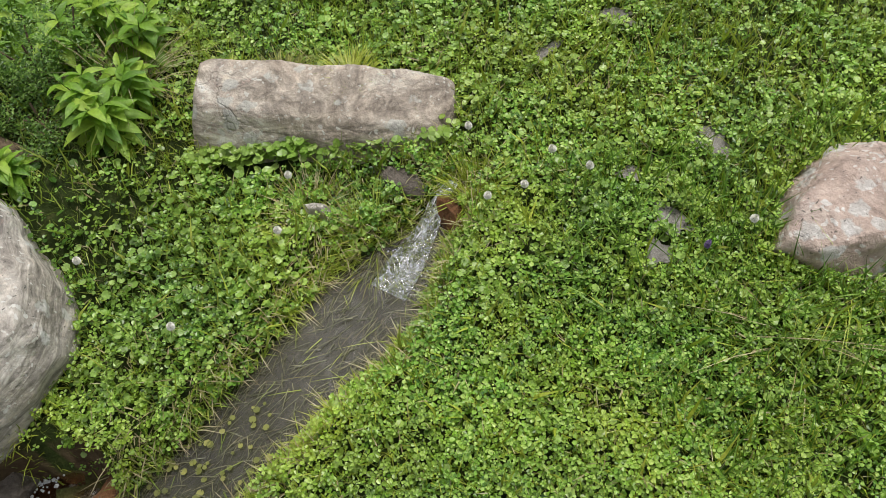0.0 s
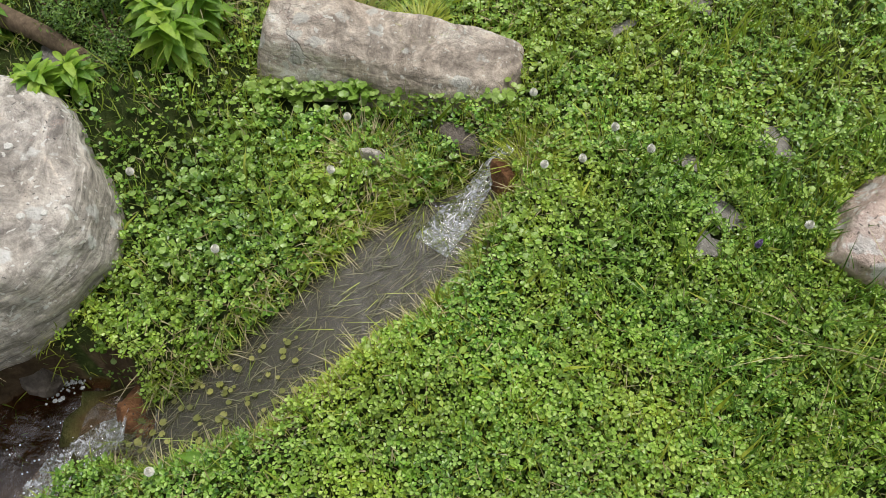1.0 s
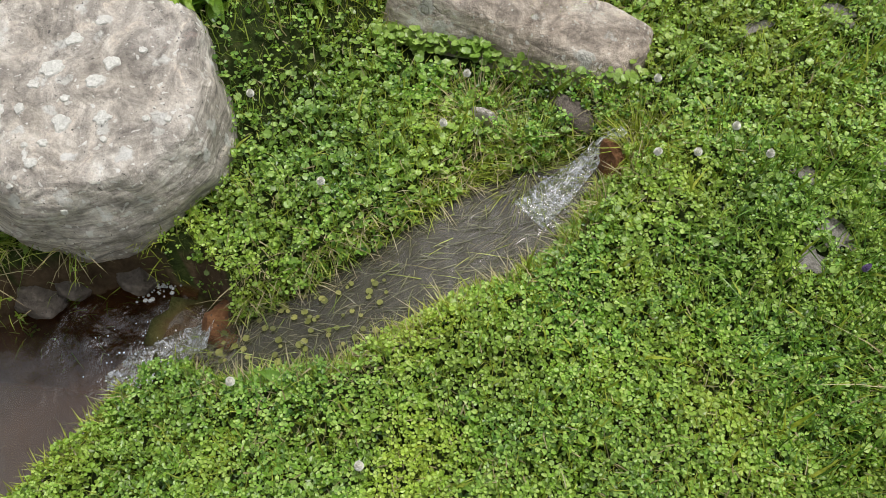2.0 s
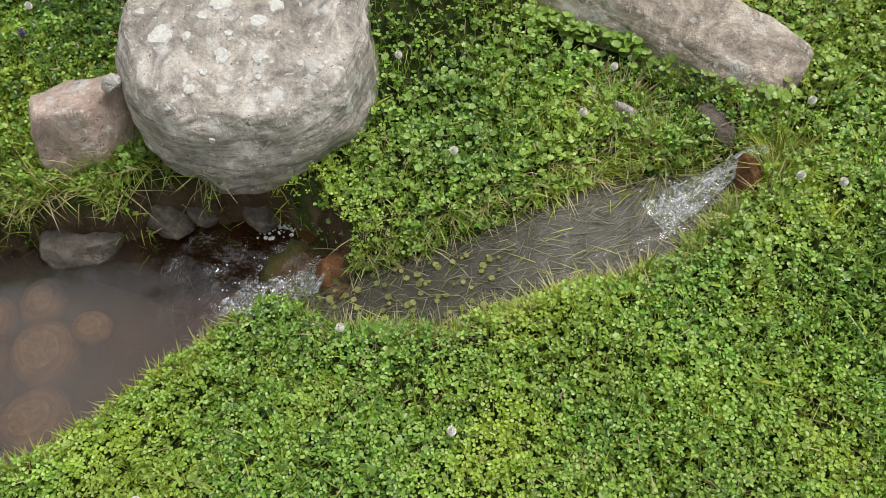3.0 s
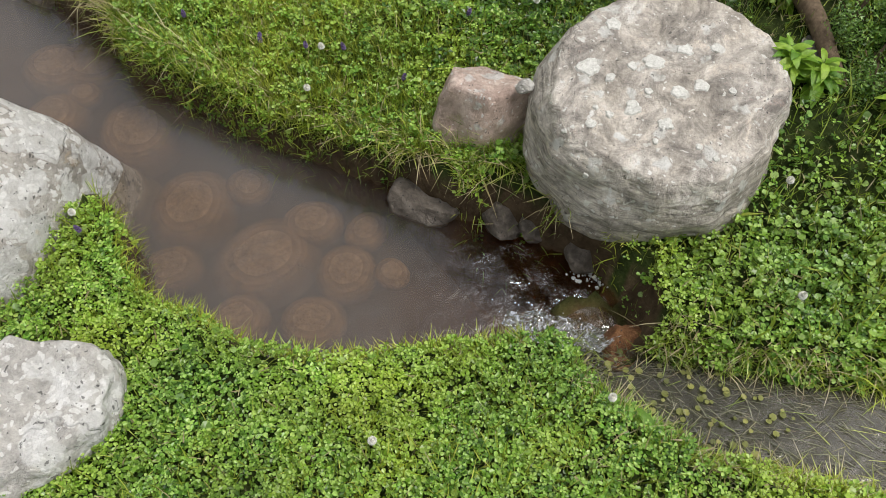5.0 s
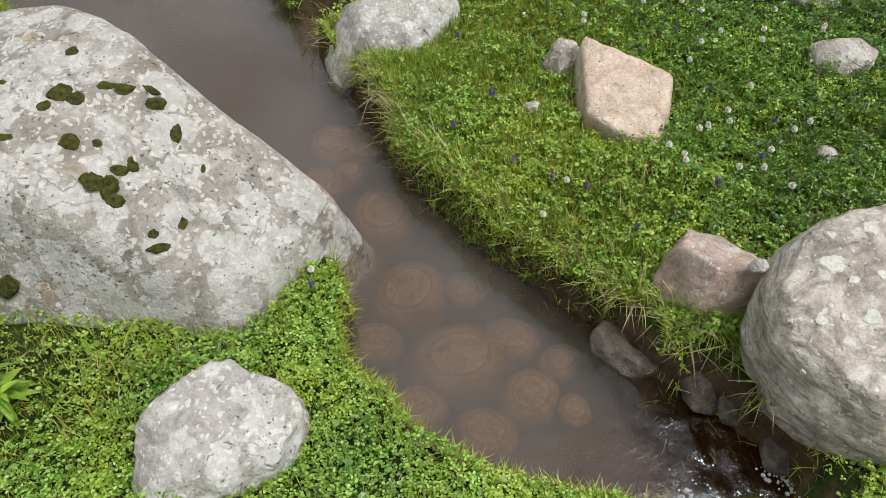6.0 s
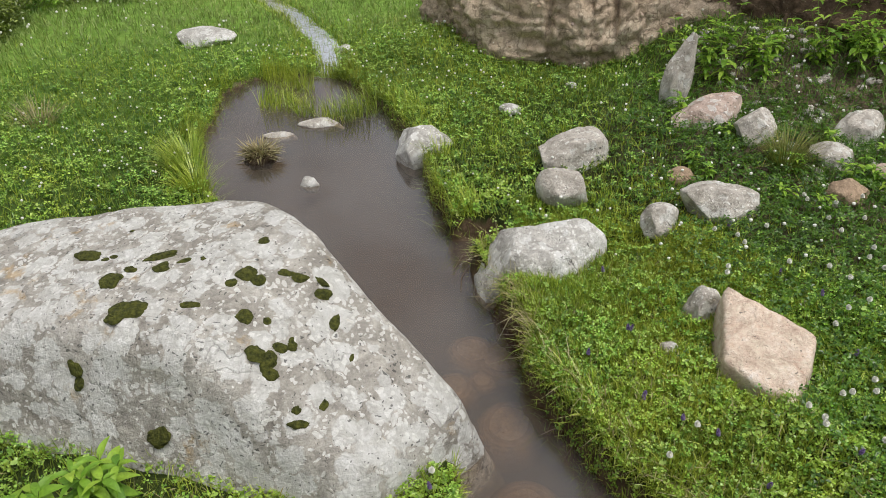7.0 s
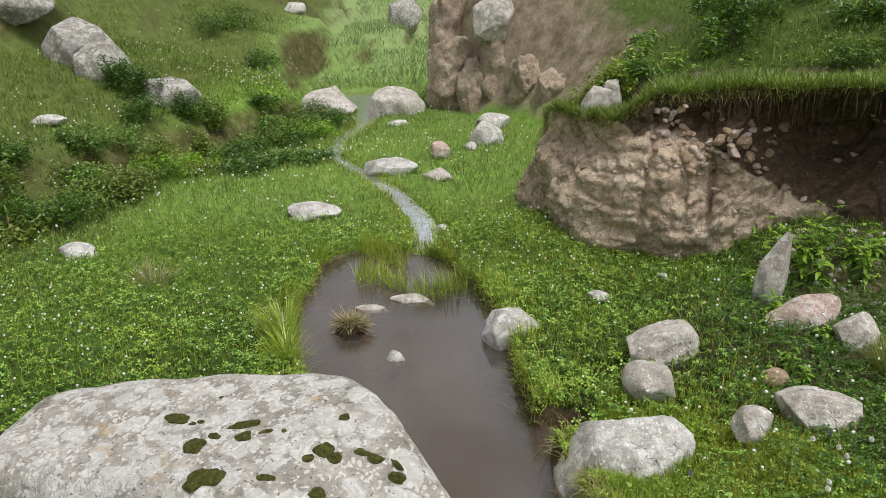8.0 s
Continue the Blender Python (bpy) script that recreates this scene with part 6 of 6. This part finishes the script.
# ---- tufts, twigs, stones ----
def tuft(name, x, y, n, radius, length, width, material, label, category="grass tuft", z=None, tilt=0.35):
    a, r = rng.uniform(0, 6.28, n), radius * np.sqrt(rng.random(n))
    px, py = x + r * np.cos(a), y + r * np.sin(a)
    pz = land(px, py) - 0.005 if z is None else np.full(n, z)
    L = rng.uniform(*length, n)
    s = np.stack([rng.uniform(*width, n), L * rng.uniform(0.3, 1.3, n), L], -1)
    ob = part(name, many(name, BLADE, np.stack([px, py, pz], -1), turns(a - math.pi / 2, np.abs(rng.normal(tilt, 0.25, n)), a), s), material)
    return tagged(ob, label, category)


tuft("tussock", 1.53, 2.72, 420, 0.05, (0.08, 0.2), (0.0018, 0.003), M_OLIVE, "olive-brown grass tussock below a rock")
tuft("tussock", -0.86, 3.25, 700, 0.10, (0.08, 0.2), (0.002, 0.004), M_GRASS, "tall green grass tussock at the pond")
tuft("tussock", -0.80, 3.05, 400, 0.08, (0.07, 0.17), (0.002, 0.004), M_GRASS, "tall green grass tussock at the pond")
tuft("tussock", -1.75, 3.9, 150, 0.08, (0.08, 0.2), (0.0025, 0.004), M_DRY, "dead brown grass tuft in the meadow")
tuft("tussock", 1.62, 0.40, 160, 0.05, (0.1, 0.2), (0.0015, 0.003), M_DRY, "pale dry grass tuft behind the boulder", tilt=0.6)
tuft("tussock", 1.20, 0.05, 150, 0.05, (0.04, 0.10), (0.0015, 0.0028), M_DRY, "pale dry grass tuft by the spring", tilt=0.8)
tuft("tussock", 1.12, -0.06, 320, 0.06, (0.04, 0.10), (0.0015, 0.003), M_GRASS, "yellow-green grass drooping over the spring", tilt=0.9)
tuft("tussock", 1.16, -0.27, 160, 0.025, (0.06, 0.13), (0.0015, 0.003), M_GRASS, "green grass tuft beside the spring", tilt=0.4)
tuft("tussock", 0.86, 0.97, 420, 0.05, (0.05, 0.13), (0.0015, 0.003), M_GRASS, "grass tuft between two boulders", tilt=0.5)
tuft("tussock", 0.72, -0.74, 60, 0.05, (0.1, 0.24), (0.0013, 0.0024), M_DRY, "dry bent grass stalks", tilt=1.15)
tuft("tussock", 0.80, -0.86, 90, 0.06, (0.08, 0.2), (0.0016, 0.003), M_GRASS, "long bent grass beside a pink rock", tilt=1.0)
tuft("tussock", 1.50, 0.06, 260, 0.05, (0.02, 0.06), (0.0015, 0.003), M_OLIVE, "mossy turf creeping over the rock", z=0.285, tilt=0.9)
tuft("tussock", 1.47, -0.08, 260, 0.05, (0.02, 0.06), (0.0015, 0.003), M_GRASS, "mossy turf creeping over the rock", z=0.28, tilt=0.9)
tuft("tussock", 1.52, 0.17, 200, 0.05, (0.02, 0.06), (0.0015, 0.003), M_GRASS, "mossy turf creeping over the rock", z=0.28, tilt=0.9)
tuft("tussock", 0.36, 2.55, 260, 0.05, (0.05, 0.14), (0.0016, 0.003), M_GRASS, "grass tuft drooping into the pond", tilt=0.9)

lump = rock("dead_grass_clump", (-0.60, 3.45, 0.0), (0.07, 0.05, 0.05), (0, 0, 10), (), 91, 2.4, 0.15, M_SOIL, "dead grass clump stranded in the pond", "grass clump", foot=False, detail=4)
n = 260
a, u = rng.uniform(0, 6.28, n), rng.random(n)
pts = np.stack([0.06 * np.sqrt(u) * np.cos(a) - 0.60, 0.045 * np.sqrt(u) * np.sin(a) + 3.45, 0.015 + 0.035 * (1 - u)], -1)
straw_ = part("straw", many("straw", BLADE, pts, turns(a - 1.57, rng.uniform(0.5, 1.7, n), a + rng.normal(0, 0.6, n)), np.stack([rng.uniform(0.004, 0.009, n), np.full(n, 0.02), rng.uniform(0.04, 0.11, n)], -1)), M_DRY)
straw_.parent = lump
straw_.matrix_parent_inverse = lump.matrix_basis.inverted()


def twig(points, radius, label, material):
    cu = bpy.data.curves.new("twig", "CURVE")
    cu.dimensions, cu.bevel_depth, cu.bevel_resolution = "3D", radius, 1
    sp = cu.splines.new("POLY")
    sp.points.add(len(points) - 1)
    for q, c in zip(sp.points, points):
        q.co = (*c, 1)
        q.radius = random.uniform(0.6, 1.1)
    cu.materials.append(material)
    return tagged(new("twig", cu), label, "twig")


twig([(0.48, 1.62, 0.03), (0.44, 1.585, 0.012), (0.40, 1.60, 0.008), (0.36, 1.585, 0.004)], 0.0016, "thin dark twig lying on the water", M_TWIG)
twig([(0.47, 1.56, 0.03), (0.435, 1.53, 0.008), (0.41, 1.50, 0.004)], 0.0014, "thin dark twig lying on the water", M_TWIG)
twig([(0.34, 2.52, 0.06), (0.27, 2.45, 0.01), (0.23, 2.36, 0.004), (0.22, 2.28, 0.004)], 0.0018, "thin dark stem bent into the pond", M_TWIG)
twig([(0.33, 2.5, 0.05), (0.25, 2.5, 0.01), (0.21, 2.42, 0.004)], 0.0015, "thin dark stem bent into the pond", M_TWIG)
twig([(0.75, -0.62, 0.2), (0.70, -0.72, 0.235), (0.66, -0.85, 0.22), (0.63, -1.0, 0.2)], 0.0014, "dry bent grass stalk", M_DRY)
root = twig([(1.60, 0.86, 0.31), (1.50, 0.70, 0.305), (1.42, 0.58, 0.28), (1.38, 0.53, 0.235)], 0.028, "thick grey-brown root lying in the plants", M_TWIG)

# loose gravel on the bare slope below the bank
n = 420
x, y = rng.uniform(1.5, 2.6, n), rng.uniform(2.3, 3.9, n)
ok = outside_rocks(x, y)
x, y = x[ok], y[ok]
s = rng.uniform(0.006, 0.024, len(x))
stuff("gravel", many("gravel", DOME, np.stack([x, y, land(x, y) + s * 0.3], -1), turns(x * 40, np.full(len(x), 0.3), y * 30), np.stack([s * 1.3, s, s * 0.7], -1)), M_GREY, "loose gravel on the bare slope", "gravel")

# turf hanging over the top of the earth bank
k = rng.integers(0, len(line), 9000)
v = NV - 6 - rng.integers(0, 5, 9000)
p = BANKV.reshape(len(line), NV, 3)[k, v] + rng.normal(0, 0.015, (9000, 3))
way_ = np.arctan2(outs[k, 1], outs[k, 0]) + rng.normal(0, 0.8, 9000)
L = rng.uniform(0.02, 0.06, 9000)
stuff("hanging_turf", many("hanging_turf", BLADE, p, turns(way_ - math.pi / 2, np.clip(rng.normal(1.1, 0.6, 9000), 0.1, 2.6), way_), np.stack([rng.uniform(0.002, 0.005, 9000), L, L], -1)), M_OLIVE, "turf hanging over the earth bank", "grass")
seen = np.where((line[:, 0] < 4.3) & (line[:, 1] < 5.6))[0][:-1]
k, u = rng.choice(seen, 46000), rng.random(46000)
v = NV - 8 + rng.integers(0, 7, 46000)
grid_ = BANKV.reshape(len(line), NV, 3)
p = grid_[k, v] * (1 - u[:, None]) + grid_[k, v + 1] * u[:, None]
L = rng.uniform(0.03, 0.085, 46000)
stuff("bank_top_turf", many("bank_top_turf", BLADE, p, turns(rng.uniform(0, 6.28, 46000), np.abs(rng.normal(0, 0.5, 46000)), rng.uniform(0, 6.28, 46000)), np.stack([rng.uniform(0.003, 0.006, 46000), L, L], -1)), M_HILL, "grass on top of the earth bank", "grass")
k = rng.integers(200, len(line) - 80, 4200)
v = (rng.uniform(0.55, 0.95, 4200) * (NV - 7)).astype(int)
p = BANKV.reshape(len(line), NV, 3)[k, v]
sel = (p[:, 0] < 1.0) & (v > 0.74 * NV) & (waves(p[:, 0] * 2, p[:, 2] * 3, 0.4, 2.0) > 0.0)
p, k = p[sel], k[sel]
n = len(p)
way_ = np.arctan2(outs[k, 1], outs[k, 0]) + rng.normal(0, 0.8, n)
L = rng.uniform(0.012, 0.035, n)
stuff("moss_turf", many("moss_turf", BLADE, p, turns(way_ - math.pi / 2, rng.uniform(0.6, 2.2, n), way_), np.stack([rng.uniform(0.003, 0.006, n), L, L], -1)), M_OLIVE, "mossy turf slumped over the earth bank", "grass")

k = rng.choice(np.where((line[:, 0] > 1.25) & (line[:, 0] < 2.6))[0], 520)
p = BANKV.reshape(len(line), NV, 3)[k, NV - 8 - rng.integers(0, 8, 520)] + rng.normal(0, 0.02, (520, 3))
way_ = np.arctan2(outs[k, 1], outs[k, 0]) + rng.normal(0, 0.6, 520)
L = rng.uniform(0.04, 0.16, 520)
stuff("hanging_roots", many("hanging_roots", BLADE, p, turns(way_ - math.pi / 2, np.clip(rng.normal(2.7, 0.3, 520), 1.9, 3.1), way_), np.stack([rng.uniform(0.003, 0.010, 520), L * 0.3, L], -1)), M_SOIL, "dark roots and soil hanging under the turf", "roots")

# bushes and herbs on and before the bank
for x, y, r_, h_ in ((0.72, 5.1, 0.13, 0.20), (0.88, 5.15, 0.15, 0.22), (1.02, 5.0, 0.12, 0.16), (2.0, 4.55, 0.16, 0.2), (2.35, 4.5, 0.18, 0.22)):
    shrub(x, y, r_, h_, 900, 0.035, M_GRASS if x < 1 else M_FERN, "yellow-green leafy bush on top of the earth bank" if x < 1 else "dark green leafy bush on top of the earth bank", group="bushes on the bank")
for x, y in ((1.42, 3.72), (1.62, 3.62), (1.80, 3.50), (1.95, 3.42), (1.72, 3.40), (2.1, 3.3), (1.55, 3.45)):
    leafy_plant(x, y, 4, random.uniform(0.22, 0.36), 0.06, "tall green pointed-leaved herb below the earth bank", 5, 0.4)
